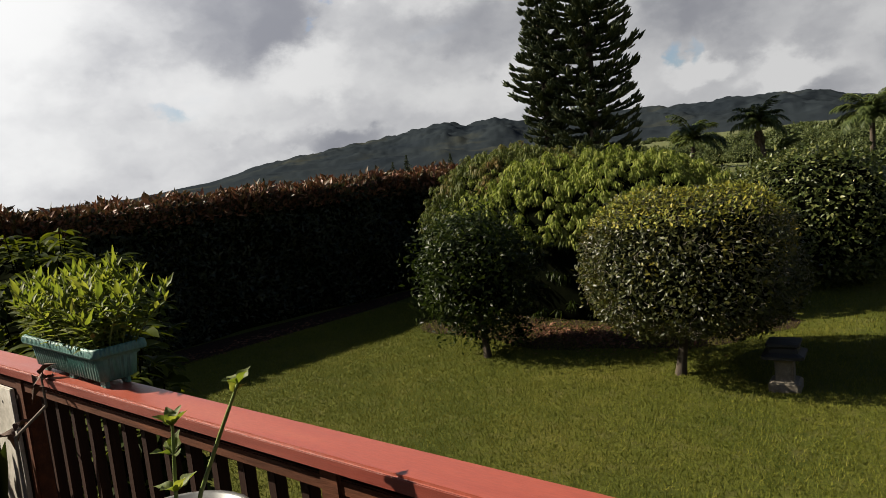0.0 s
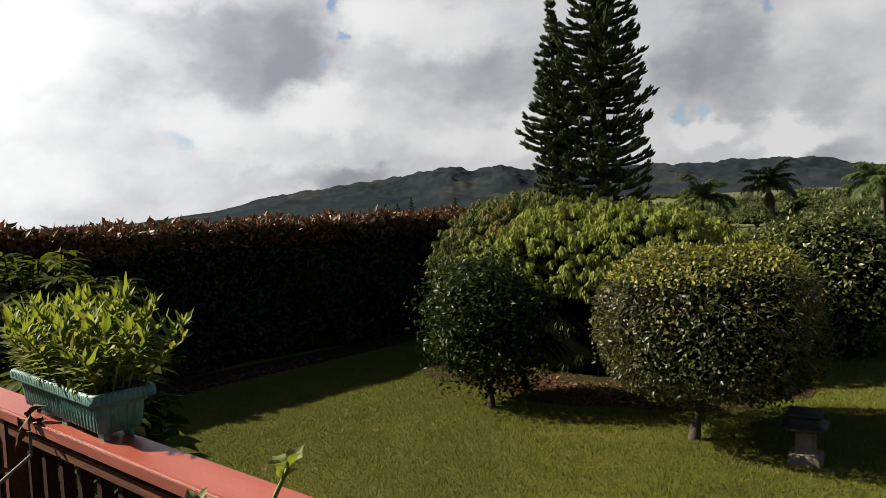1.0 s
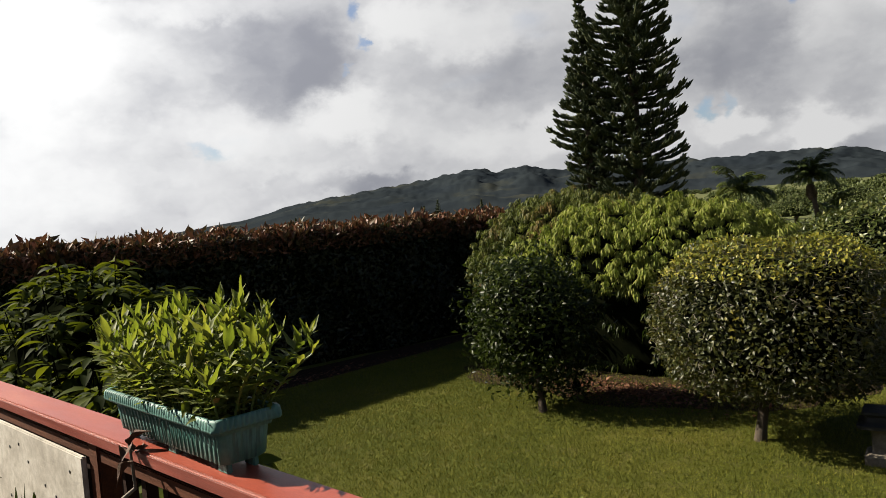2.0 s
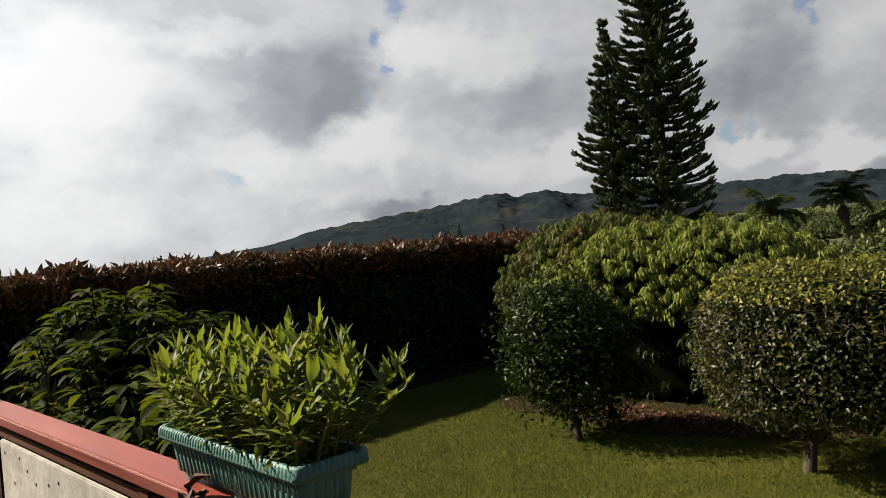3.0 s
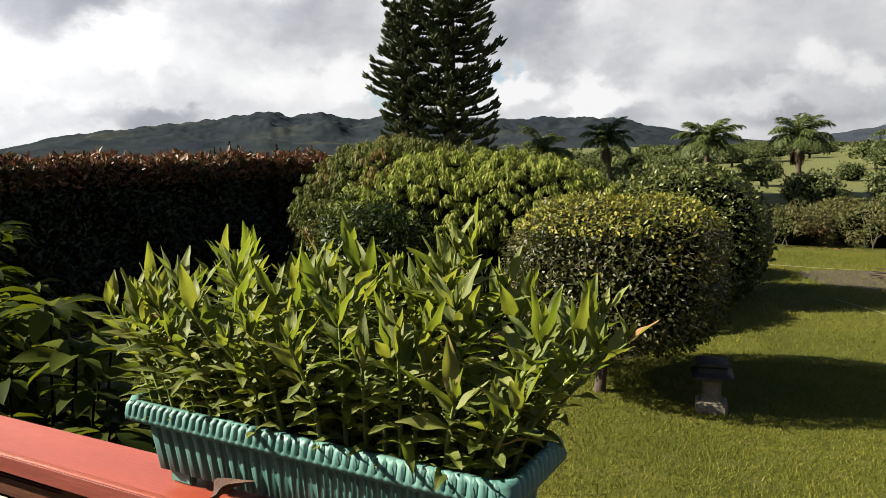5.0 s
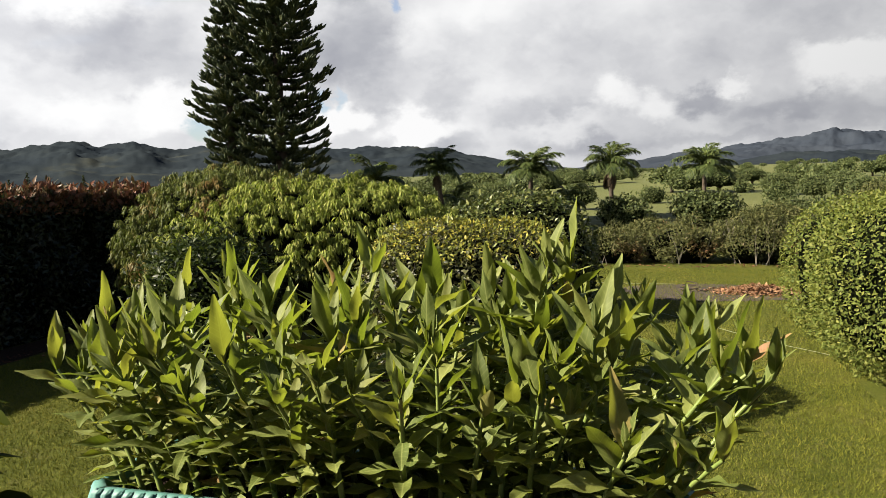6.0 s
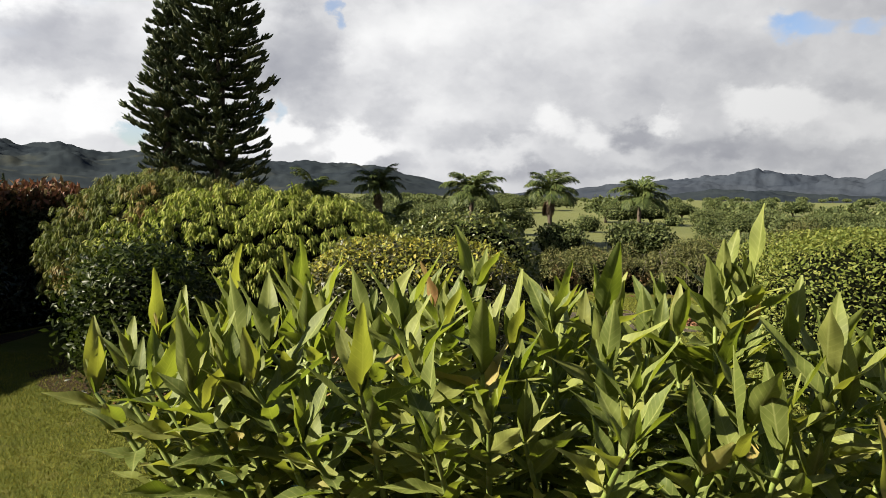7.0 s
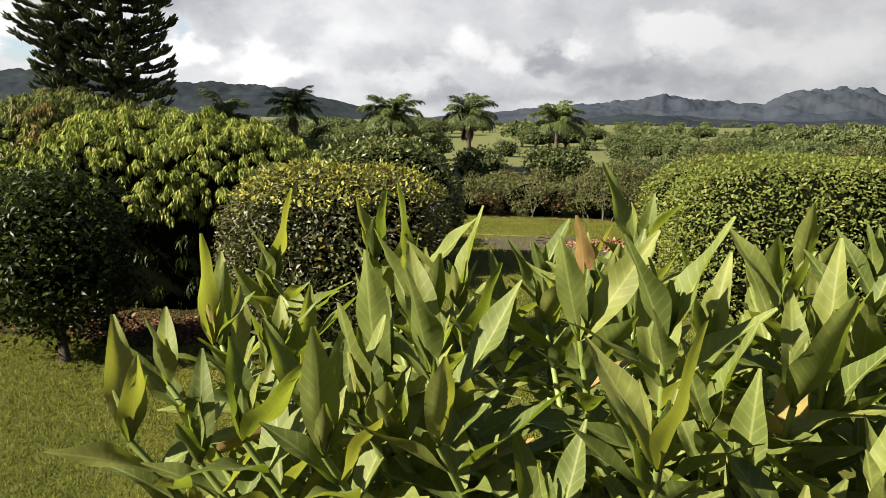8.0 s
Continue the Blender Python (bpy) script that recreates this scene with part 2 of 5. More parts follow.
M["hedge_new"] = foliage("hedge_new_leaf", [(0.1, (0.040, 0.046, 0.017)), (0.4, (0.098, 0.066, 0.029)), (0.72, (0.170, 0.072, 0.040)), (0.95, (0.30, 0.17, 0.10))], [(0.0, (0.06, 0.05, 0.017)), (1.0, (0.14, 0.055, 0.024))], 0.15, 0.46, spec=0.12)
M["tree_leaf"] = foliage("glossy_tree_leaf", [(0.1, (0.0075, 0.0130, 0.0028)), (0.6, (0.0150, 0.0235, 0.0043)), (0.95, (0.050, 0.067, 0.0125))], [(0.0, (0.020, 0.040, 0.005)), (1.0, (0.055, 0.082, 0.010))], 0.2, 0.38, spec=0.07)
M["mottled"] = foliage("mottled_leaf", [(0.10, (0.016, 0.021, 0.005)), (0.55, (0.034, 0.042, 0.009)), (0.80, (0.066, 0.070, 0.017)), (0.95, (0.16, 0.150, 0.060))], [(0.0, (0.05, 0.07, 0.008)), (1.0, (0.17, 0.15, 0.018))], 0.15, 0.40, spec=0.15, patch=(0.32, 0.25, 0.025), patch_scale=1.0, patch_range=(0.60, 0.70))
M["mottled_new"] = foliage("fresh_sunlit_leaf", [(0.10, (0.088, 0.1144, 0.01936)), (0.5, (0.1672, 0.1848, 0.0308)), (0.8, (0.2992, 0.2728, 0.0396)), (0.95, (0.44, 0.3872, 0.088))], [(0.0, (0.1408, 0.176, 0.0176)), (1.0, (0.352, 0.3168, 0.0352))], 0.25, 0.40, spec=0.12)
M["mango"] = foliage("mango_leaf", [(0.05, (0.076, 0.106, 0.019)), (0.5, (0.162, 0.202, 0.037)), (0.9, (0.310, 0.322, 0.080))], [(0.0, (0.12, 0.20, 0.015)), (1.0, (0.26, 0.32, 0.030))], 0.28, 0.48, spec=0.04)
M["mango_old"] = foliage("old_mango_leaf", [(0.05, (0.044, 0.062, 0.016)), (0.6, (0.085, 0.104, 0.024)), (0.95, (0.132, 0.142, 0.036))], [(0.0, (0.08, 0.13, 0.018)), (1.0, (0.16, 0.18, 0.028))], 0.25, 0.5, patch=(0.22, 0.115, 0.042), patch_scale=0.45, patch_range=(0.49, 0.68))
M["round"] = foliage("dark_shrub_leaf", [(0.1, (0.022, 0.034, 0.007)), (0.6, (0.058, 0.078, 0.017)), (0.95, (0.20, 0.21, 0.065))], [(0.0, (0.04, 0.06, 0.008)), (1.0, (0.11, 0.13, 0.02))], 0.15, 0.34, spec=0.14)
M["bright"] = foliage("bright_clipped_leaf", [(0.06, (0.0559, 0.0817, 0.0172)), (0.5, (0.1032, 0.1333, 0.0258)), (0.9, (0.1892, 0.2021, 0.0473))], [(0.0, (0.1118, 0.172, 0.0172)), (1.0, (0.258, 0.2752, 0.0344))], 0.28, 0.48)
M["oleander"] = foliage("oleander_leaf", [(0.08, (0.036, 0.046, 0.015)), (0.55, (0.078, 0.088, 0.026)), (0.88, (0.125, 0.126, 0.046)), (0.965, (0.42, 0.31, 0.26))], [(0.0, (0.07, 0.09, 0.016)), (1.0, (0.16, 0.16, 0.042))], 0.18, 0.5, patch=(0.2106, 0.1053, 0.05616), patch_scale=0.5, patch_range=(0.56, 0.68))
M["far_leaf"] = foliage("tree_crown_leaf", [(0.08, (0.03978, 0.05834, 0.02122)), (0.6, (0.07956, 0.1034, 0.03448)), (0.95, (0.1392, 0.1565, 0.05569))], [(0.0, (0.0663, 0.1061, 0.01989)), (1.0, (0.1591, 0.1856, 0.03978))], 0.2, 0.55)
M["palm"] = foliage("palm_leaflet", [(0.08, (0.030, 0.048, 0.016)), (0.6, (0.060, 0.085, 0.025)), (0.95, (0.110, 0.130, 0.040))], [(0.0, (0.07, 0.11, 0.02)), (1.0, (0.18, 0.21, 0.04))], 0.25, 0.4)
M["dry_palm"] = foliage("dry_palm_leaflet", [(0.1, (0.05, 0.040, 0.024)), (0.9, (0.12, 0.095, 0.060))], [(0.0, (0.15, 0.11, 0.05)), (1.0, (0.25, 0.18, 0.08))], 0.15, 0.7)
M["pine"] = foliage("pine_needles", [(0.08, (0.030, 0.046, 0.026)), (0.6, (0.066, 0.086, 0.040)), (0.95, (0.130, 0.138, 0.062))], [(0.0, (0.04, 0.06, 0.02)), (1.0, (0.09, 0.10, 0.035))], 0.12, 0.5)
M["shrub"] = foliage("broad_shrub_leaf", [(0.1, (0.009, 0.015, 0.003)), (0.5, (0.022, 0.034, 0.005)), (0.95, (0.070, 0.088, 0.012))], [(0.0, (0.05, 0.08, 0.005)), (1.0, (0.22, 0.26, 0.012))], 0.24, 0.62, spec=0.02)
M["litter"] = foliage("fallen_leaf", [(0.05, (0.035, 0.020, 0.012)), (0.4, (0.085, 0.042, 0.022)), (0.75, (0.155, 0.072, 0.036)), (0.97, (0.28, 0.18, 0.11))], [(0.0, (0.1, 0.05, 0.02)), (1.0, (0.2, 0.1, 0.04))], 0.08, 0.7)
M["chips"] = foliage("orange_chips", [(0.05, (0.08, 0.042, 0.022)), (0.4, (0.18, 0.095, 0.045)), (0.75, (0.28, 0.165, 0.08)), (0.97, (0.36, 0.27, 0.17))], [(0.0, (0.2, 0.10, 0.04)), (1.0, (0.3, 0.15, 0.06))], 0.05, 0.75)


def plain(name, stops, scale, rough=0.7, bump=0.3, dist=0.005, stretch=None, spec=0.3, fine=None):
    m = Mat(name, rough, spec)
    stops = [(q, [v * 0.72 for v in rgb]) for q, rgb in stops]
    a = m.noise(scale, 6.0, 0.6, stretch=stretch)
    c = m.ramp(a, stops)
    b = m.noise(fine or scale * 7, 5.0, 0.65, stretch=stretch)
    c = m.mix(m.value(b, 0.35, 0.75, 0.0, 0.45), c, [v * 0.45 for v in stops[0][1]])
    m.colour(c).bump(b, bump, dist)
    m.roughness(m.value(a, 0.3, 0.7, rough - 0.1, min(1.0, rough + 0.12)))
    return m.m


# near-black colour that stands in for shade inside crowns and hedges
M["core"] = plain("near_black_shade", [(0.3, (0.003, 0.004, 0.002)), (0.7, (0.007, 0.008, 0.004))], 3.0, 0.95, spec=0.0)
M["leaf_heart"] = plain("inner_leaves", [(0.3, (0.016, 0.022, 0.008)), (0.7, (0.040, 0.052, 0.018))], 2.5, 0.9, 1.0, 0.25, spec=0.02)
M["bark"] = plain("bark", [(0.3, (0.038, 0.027, 0.018)), (0.7, (0.090, 0.068, 0.048))], 9.0, 0.9, 0.8, 0.02, (1, 1, 0.25))
M["pale_bark"] = plain("pale_bark", [(0.3, (0.16, 0.14, 0.11)), (0.7, (0.33, 0.29, 0.23))], 7.0, 0.9, 0.6, 0.02, (1, 1, 0.4))
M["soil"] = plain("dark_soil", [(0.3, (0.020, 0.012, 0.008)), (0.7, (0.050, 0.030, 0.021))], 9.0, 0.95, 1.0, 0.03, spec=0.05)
M["dirt"] = plain("bare_dirt", [(0.3, (0.034, 0.024, 0.018)), (0.7, (0.075, 0.054, 0.040))], 2.2, 0.95, 0.8, 0.03)
M["red_paint"] = plain("weathered_red_paint", [(0.25, (0.262, 0.046, 0.024)), (0.55, (0.322, 0.066, 0.036)), (0.8, (0.372, 0.102, 0.060))], 2.6, 0.42, 0.12, 0.002, (0.5, 3, 3), 0.5, 60.0)
M["red_edge"] = plain("shaded_red_edge", [(0.3, (0.15, 0.028, 0.018)), (0.55, (0.23, 0.045, 0.028)), (0.8, (0.32, 0.085, 0.052))], 7.0, 0.45, 0.3, 0.003, (0.25, 5, 5), 0.5)
M["brown_paint"] = plain("brown_stained_wood", [(0.25, (0.0425, 0.015, 0.0072)), (0.55, (0.0975, 0.034, 0.016)), (0.8, (0.1812, 0.06, 0.024))], 6.0, 0.75, 0.5, 0.003, (0.4, 4, 4), 0.1)
# the brown stain again, darkened to paint the shade below the cap
M["baluster"] = plain("shaded_brown_stain", [(0.25, (0.014, 0.006, 0.004)), (0.55, (0.028, 0.012, 0.007)), (0.8, (0.060, 0.027, 0.014))], 6.0, 0.8, 0.5, 0.003, (4, 4, 0.4), 0.08)
M["panel"] = plain("chalky_white_board", [(0.25, (0.27, 0.243, 0.2025)), (0.5, (0.4455, 0.4118, 0.3578)), (0.8, (0.621, 0.594, 0.54))], 5.0, 0.85, 0.4, 0.004)
M["deck"] = plain("deck_boards", [(0.3, (0.10, 0.07, 0.05)), (0.7, (0.19, 0.14, 0.10))], 5.0, 0.8, 0.5, 0.004, (0.3, 4, 4))
M["house"] = plain("painted_house_wall", [(0.3, (0.46, 0.44, 0.40)), (0.7, (0.56, 0.54, 0.50))], 2.0, 0.8, 0.2, 0.003)
M["teal"] = plain("sun_faded_teal_plastic", [(0.25, (0.040, 0.130, 0.115)), (0.55, (0.080, 0.205, 0.178)), (0.8, (0.18, 0.33, 0.295))], 8.0, 0.6, 0.15, 0.001, (1, 1, 0.4), 0.4, 90.0)
M["white_pot"] = plain("white_glazed_pot", [(0.3, (0.132, 0.132, 0.1287)), (0.7, (0.1815, 0.1815, 0.1749))], 6.0, 0.35, 0.1, 0.002)
M["concrete"] = plain("lichened_concrete", [(0.25, (0.085, 0.070, 0.050)), (0.55, (0.17, 0.145, 0.11)), (0.8, (0.30, 0.265, 0.21))], 9.0, 0.9, 0.5, 0.006)
M["dark_cap"] = plain("blackened_cast_cap", [(0.3, (0.012, 0.012, 0.011)), (0.7, (0.030, 0.028, 0.025))], 9.0, 0.7, 0.4, 0.004)
M["terracotta"] = plain("mossy_terracotta", [(0.3, (0.13, 0.065, 0.045)), (0.7, (0.28, 0.17, 0.13))], 14.0, 0.85, 0.5, 0.004)
M["hose"] = plain("pale_hose", [(0.3, (0.17, 0.19, 0.10)), (0.7, (0.26, 0.28, 0.16))], 9.0, 0.5, 0.1, 0.001)
M["stem"] = plain("green_stem", [(0.3, (0.12, 0.17, 0.035)), (0.7, (0.20, 0.24, 0.06))], 30.0, 0.5, 0.1, 0.001)
M["twig"] = plain("grey_twig", [(0.3, (0.10, 0.085, 0.065)), (0.7, (0.24, 0.21, 0.17))], 20.0, 0.85, 0.4, 0.002)
M["dead_leaf"] = plain("dried_brown_leaf", [(0.25, (0.045, 0.018, 0.012)), (0.55, (0.095, 0.045, 0.028)), (0.8, (0.22, 0.16, 0.10))], 25.0, 0.8, 0.5, 0.003)

m = Mat("milkweed_leaf", 0.62, 0.22)
tone = m.each()
c = m.ramp(tone, [(0.0, (0.056, 0.076, 0.016)), (0.45, (0.096, 0.117, 0.026)), (0.85, (0.135, 0.151, 0.035)), (0.975, (0.150, 0.155, 0.042)), (0.992, (0.235, 0.175, 0.055)), (0.998, (0.20, 0.09, 0.045))])
c = m.mix(m.value(m.noise(35.0, 4.0, 0.6), 0.4, 0.7, 0.0, 0.6), c, (0.04039, 0.05195, 0.008318))
sx = m.n.new("ShaderNodeSeparateXYZ")
m.l.new(m.coord, sx.inputs[0])
off = m.math("ABSOLUTE", sx.outputs[1], 0.0)
along = m.math("SUBTRACT", m.math("MULTIPLY", sx.outputs[0], 1.0), m.math("MULTIPLY", off, 1.1))
side_vein = m.math("SINE", m.math("MULTIPLY", along, 900.0), 0.0)
c = m.mix(m.value(side_vein, 0.80, 1.0, 0.0, 0.26), c, (0.2154, 0.2237, 0.06933))
c = m.mix(m.value(off, 0.0003, 0.0009, 0.5, 0.0), c, (0.20, 0.215, 0.07))
t = m.ramp(tone, [(0.0, (0.130, 0.176, 0.014)), (0.6, (0.200, 0.240, 0.020)), (0.97, (0.260, 0.275, 0.030))])
m.colour(c).bump(m.noise(160.0, 3.0, 0.6), 0.25, 0.001).thin(t, 0.34)
M["milkweed"] = m.m

# blue haze and cloud shade are mixed into both mountain base colours
m = Mat("hazed_forest_mountain", 0.95, 0.0)
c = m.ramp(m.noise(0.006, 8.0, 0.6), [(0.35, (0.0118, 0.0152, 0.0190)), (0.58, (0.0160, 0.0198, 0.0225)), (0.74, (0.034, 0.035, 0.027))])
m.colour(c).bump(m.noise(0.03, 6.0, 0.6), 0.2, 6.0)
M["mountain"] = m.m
m = Mat("haze_blue_mountain", 0.95, 0.0)
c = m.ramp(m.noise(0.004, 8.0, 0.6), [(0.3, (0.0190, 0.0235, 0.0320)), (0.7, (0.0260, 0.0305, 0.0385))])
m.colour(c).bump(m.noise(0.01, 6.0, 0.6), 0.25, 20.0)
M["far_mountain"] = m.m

# ---- building helpers ----
JOINED = {"twigwork", "branchwork", "needles", "leaves", "crown", "face_leaves", "new_leaves", "shoulder_leaves", "inner_foliage", "stemwork", "fronds", "dry_fronds"}


def mesh_from(name, verts, tris=None, quads=None, material=None, smooth=False):
    me = bpy.data.meshes.new(name)
    verts = np.asarray(verts, dtype=np.float32).reshape(-1, 3)
    loops, sizes = [], []
    if tris is not None and len(tris):
        t = np.asarray(tris, dtype=np.int32)
        loops.append(t.ravel())
        sizes.append(np.full(len(t), 3, np.int32))
    if quads is not None and len(quads):
        q = np.asarray(quads, dtype=np.int32)
        loops.append(q.ravel())
        sizes.append(np.full(len(q), 4, np.int32))
    loops, sizes = np.concatenate(loops), np.concatenate(sizes)
    starts = np.concatenate(([0], np.cumsum(sizes)[:-1])).astype(np.int32)
    me.vertices.add(len(verts))
    me.vertices.foreach_set("co", verts.ravel())
    me.loops.add(len(loops))
    me.loops.foreach_set("vertex_index", loops)
    me.polygons.add(len(sizes))
    me.polygons.foreach_set("loop_start", starts)
    me.update(calc_edges=True)
    if smooth:
        me.polygons.foreach_set("use_smooth", np.ones(len(sizes), bool))
    if material:
        me.materials.append(material)
    me.validate()
    return me


def part(name, me, material, parent, label=""):
    """One mesh object under a thing or a part; me is a mesh or a bmesh."""
    if isinstance(me, bmesh.types.BMesh):
        bm, me = me, bpy.data.meshes.new(name)
        bm.to_mesh(me)
        bm.free()
    if material and not me.materials:
        me.materials.append(material)
    ob = new(name, me)
    ob.parent = parent
    if label:
        tagged(ob, label)
    if name in JOINED:
        tagged(ob, kind="stuff")
    return ob


def thing(name, at, label, category, group="", kind=""):
    ob = new(name)
    ob.location = at
    ob.empty_display_size = 0.1
    return tagged(ob, label, category, group, kind)


def box_bm(size, at=(0, 0, 0), bevel=0.0, rot=None, bm=None):
    bm = bm or bmesh.new()
    r = bmesh.ops.create_cube(bm, size=1.0)
    m4 = Matrix.Translation(at) @ (rot or Matrix.Identity(4)) @ Matrix.Diagonal((*size, 1))
    bmesh.ops.transform(bm, matrix=m4, verts=r["verts"])
    if bevel:
        es = list({e for v in r["verts"] for e in v.link_edges})
        bmesh.ops.bevel(bm, geom=es, offset=bevel, segments=2, affect="EDGES")
    return bm


def lathe(rows, seg=20, wobble=0.0):
    """A turned body from (radius, height) rows."""
    verts, quads = [], []
    for r, z in rows:
        for i in range(seg):
            a = 2 * math.pi * i / seg
            k = r * (1 + wobble * math.sin(3 * a + 9 * z))
            verts.append((k * math.cos(a), k * math.sin(a), z))
    for j in range(len(rows) - 1):
        for i in range(seg):
            k = (i + 1) % seg
            quads.append((j * seg + i, j * seg + k, (j + 1) * seg + k, (j + 1) * seg + i))
    n = len(verts)
    verts += [(0, 0, rows[0][1]), (0, 0, rows[-1][1])]
    tris = [(n, (i + 1) % seg, i) for i in range(seg)] + [(n + 1, (len(rows) - 1) * seg + i, (len(rows) - 1) * seg + (i + 1) % seg) for i in range(seg)]
    return verts, tris, quads


def tube(points, radii, seg=7):
    """A round, tapering limb along points."""
    pts = [Vector(p) for p in points]
    verts, quads = [], []
    for i, p in enumerate(pts):
        d = (pts[min(i + 1, len(pts) - 1)] - pts[max(i - 1, 0)]).normalized()
        a = d.cross(Vector((0.31, 0.95, 0.05))).normalized()
        b = d.cross(a)
        for k in range(seg):
            an = 2 * math.pi * k / seg
            verts.append(p + radii[i] * (math.cos(an) * a + math.sin(an) * b))
    for j in range(len(pts) - 1):
        for k in range(seg):
            n = (k + 1) % seg
            quads.append((j * seg + k, j * seg + n, (j + 1) * seg + n, (j + 1) * seg + k))
    return verts, quads


def tubes(name, list_of, material, seg=6):
    verts, quads = [], []
    for pts, radii in list_of:
        v, q = tube(pts, radii, seg)
        o = len(verts)
        verts += v
        quads += [tuple(i + o for i in f) for f in q]
    return mesh_from(name, [tuple(v) for v in verts], quads=quads, material=material, smooth=True)


def unit(v):
    return v / np.maximum(np.linalg.norm(v, axis=-1, keepdims=True), 1e-9)


def leaf_mesh(name, at, axis, face, length, width, material, fold=0.18, curl=0.15):
    """Many small folded leaves: base point, way of the blade, way that it faces, sizes."""
    at = np.asarray(at, float)
    n = len(at)
    axis = unit(np.asarray(axis, float))
    side = unit(np.cross(axis, face))
    up = unit(np.cross(side, axis))
    L = np.broadcast_to(np.asarray(length, float), (n,))[:, None]
    W = np.broadcast_to(np.asarray(width, float), (n,))[:, None]
    mid = at + axis * L * 0.45
    v = np.stack([at, mid + side * W * 0.5 + up * W * fold, mid - side * W * 0.5 + up * W * fold, mid, at + axis * L - up * L * curl], 1)
    i = (np.arange(n) * 5)[:, None, None]
    f = np.array([[0, 3, 1], [0, 2, 3], [1, 3, 4], [3, 2, 4]])[None] + i
    return mesh_from(name, v.reshape(-1, 3), tris=f.reshape(-1, 3), material=material)


def blades(name, at, axis, face, length, width, material):
    """Single pointed blades of grass."""
    axis = unit(axis)
    side = unit(np.cross(axis, face)) * width[:, None] * 0.5
    v = np.stack([at - side, at + side, at + axis * length[:, None]], 1)
    return mesh_from(name, v.reshape(-1, 3), tris=np.arange(len(at) * 3).reshape(-1, 3), material=material)


def flakes(name, at, axis, face, length, width, material):
    """Small two-sided leaves of a distant crown."""
    axis = unit(axis)
    side = unit(np.cross(axis, face))
    up = unit(np.cross(side, axis))
    mid = at + axis * (length * 0.5)[:, None]
    half = side * (width * 0.5)[:, None] + up * (width * 0.12)[:, None]
    v = np.stack([at, mid + half, at + axis * length[:, None], mid - side * (width * 0.5)[:, None] + up * (width * 0.12)[:, None]], 1)
    i = (np.arange(len(at)) * 4)[:, None, None]
    f = np.array([[0, 2, 1], [0, 3, 2]])[None] + i
    return mesh_from(name, v.reshape(-1, 3), tris=f.reshape(-1, 3), material=material)


def oval_mesh(name, at, axis, face, length, width, droop, material):
    """Broad oval leaves that arch downwards, folded along the midrib."""
    axis = unit(np.asarray(axis, float))
    side = unit(np.cross(axis, face))
    up = unit(np.cross(side, axis))
    L, W = length[:, None], width[:, None]
    rows = []
    for t, w in ((0.0, 0.03), (0.22, 0.34), (0.5, 0.5), (0.78, 0.36), (1.0, 0.02)):
        c = at + axis * L * (t - 0.12 * droop * t * t) - up * L * droop * t * t * 0.55
        rows += [c + side * W * w + up * W * w * 0.35, c, c - side * W * w + up * W * w * 0.35]
    v = np.stack(rows, 1)
    f = []
    for a in range(4):
        for b in (0, 1):
            q = a * 3 + b
            f += [[q, q + 1, q + 4], [q, q + 4, q + 3]]
    f = np.array(f)[None] + (np.arange(len(at)) * 15)[:, None, None]
    return mesh_from(name, v.reshape(-1, 3), tris=f.reshape(-1, 3), material=material, smooth=True)


def lumpy(d, seed, amount):
    """A slow unevenness over directions d."""
    r = np.random.default_rng(seed)
    total = np.zeros(len(d))
    for k in range(10):
        w = r.normal(size=3) * (2.0 + 0.7 * k)
        total += np.sin(d @ w + r.uniform(0, 6.28)) / (1 + 0.35 * k)
    return 1 + amount * total / 2.2


def shell(n, radii, power=2.6, seed=1, lump=0.05, low=-1.0, depth=0.25, rnd=None):
    """Points and outward ways in the outer layer of a rounded mass."""
    rnd = rnd or np.random.default_rng(seed)
    radii = np.asarray(radii, float)
    d = unit(rnd.normal(size=(int(n * 7), 3)))
    d = d[d[:, 2] > low]
    r = 1.0 / np.power(np.sum(np.abs(d / radii) ** power, 1), 1 / power)
    grad = unit(np.sign(d) * np.abs(d) ** (power - 1) / radii ** power)
    weight = r * r / np.maximum(np.sum(d * grad, 1), 0.15)
    keep = np.argsort(rnd.random(len(d)) ** (1.0 / weight))[::-1][:n]
    d, r, grad = d[keep], r[keep], grad[keep]
    r = r * lumpy(d, seed, lump)
    inner = 1 - depth * rnd.random(len(d)) ** 1.8
    return d * (r * inner)[:, None], grad, inner


def core_mesh(name, radii, power, seed, lump, scale, material, low=-1.0, seg=40):
    verts, quads = [], []
    rows = seg // 2
    for j in range(rows + 1):
        e = -math.pi / 2 + math.pi * j / rows
        for i in range(seg):
            a = 2 * math.pi * i / seg
            verts.append((math.cos(a) * math.cos(e), math.sin(a) * math.cos(e), math.sin(e)))
    d = np.array(verts)
    r = 1.0 / np.power(np.sum(np.abs(d / np.asarray(radii, float)) ** power, 1), 1 / power)
    p = d * (r * lumpy(d, seed, lump) * scale)[:, None]
    p[:, 2] = np.maximum(p[:, 2], low)
    for j in range(rows):
        for i in range(seg):
            k = (i + 1) % seg
            quads.append((j * seg + i, j * seg + k, (j + 1) * seg + k, (j + 1) * seg + i))
    return mesh_from(name, p, quads=quads, material=material, smooth=True)


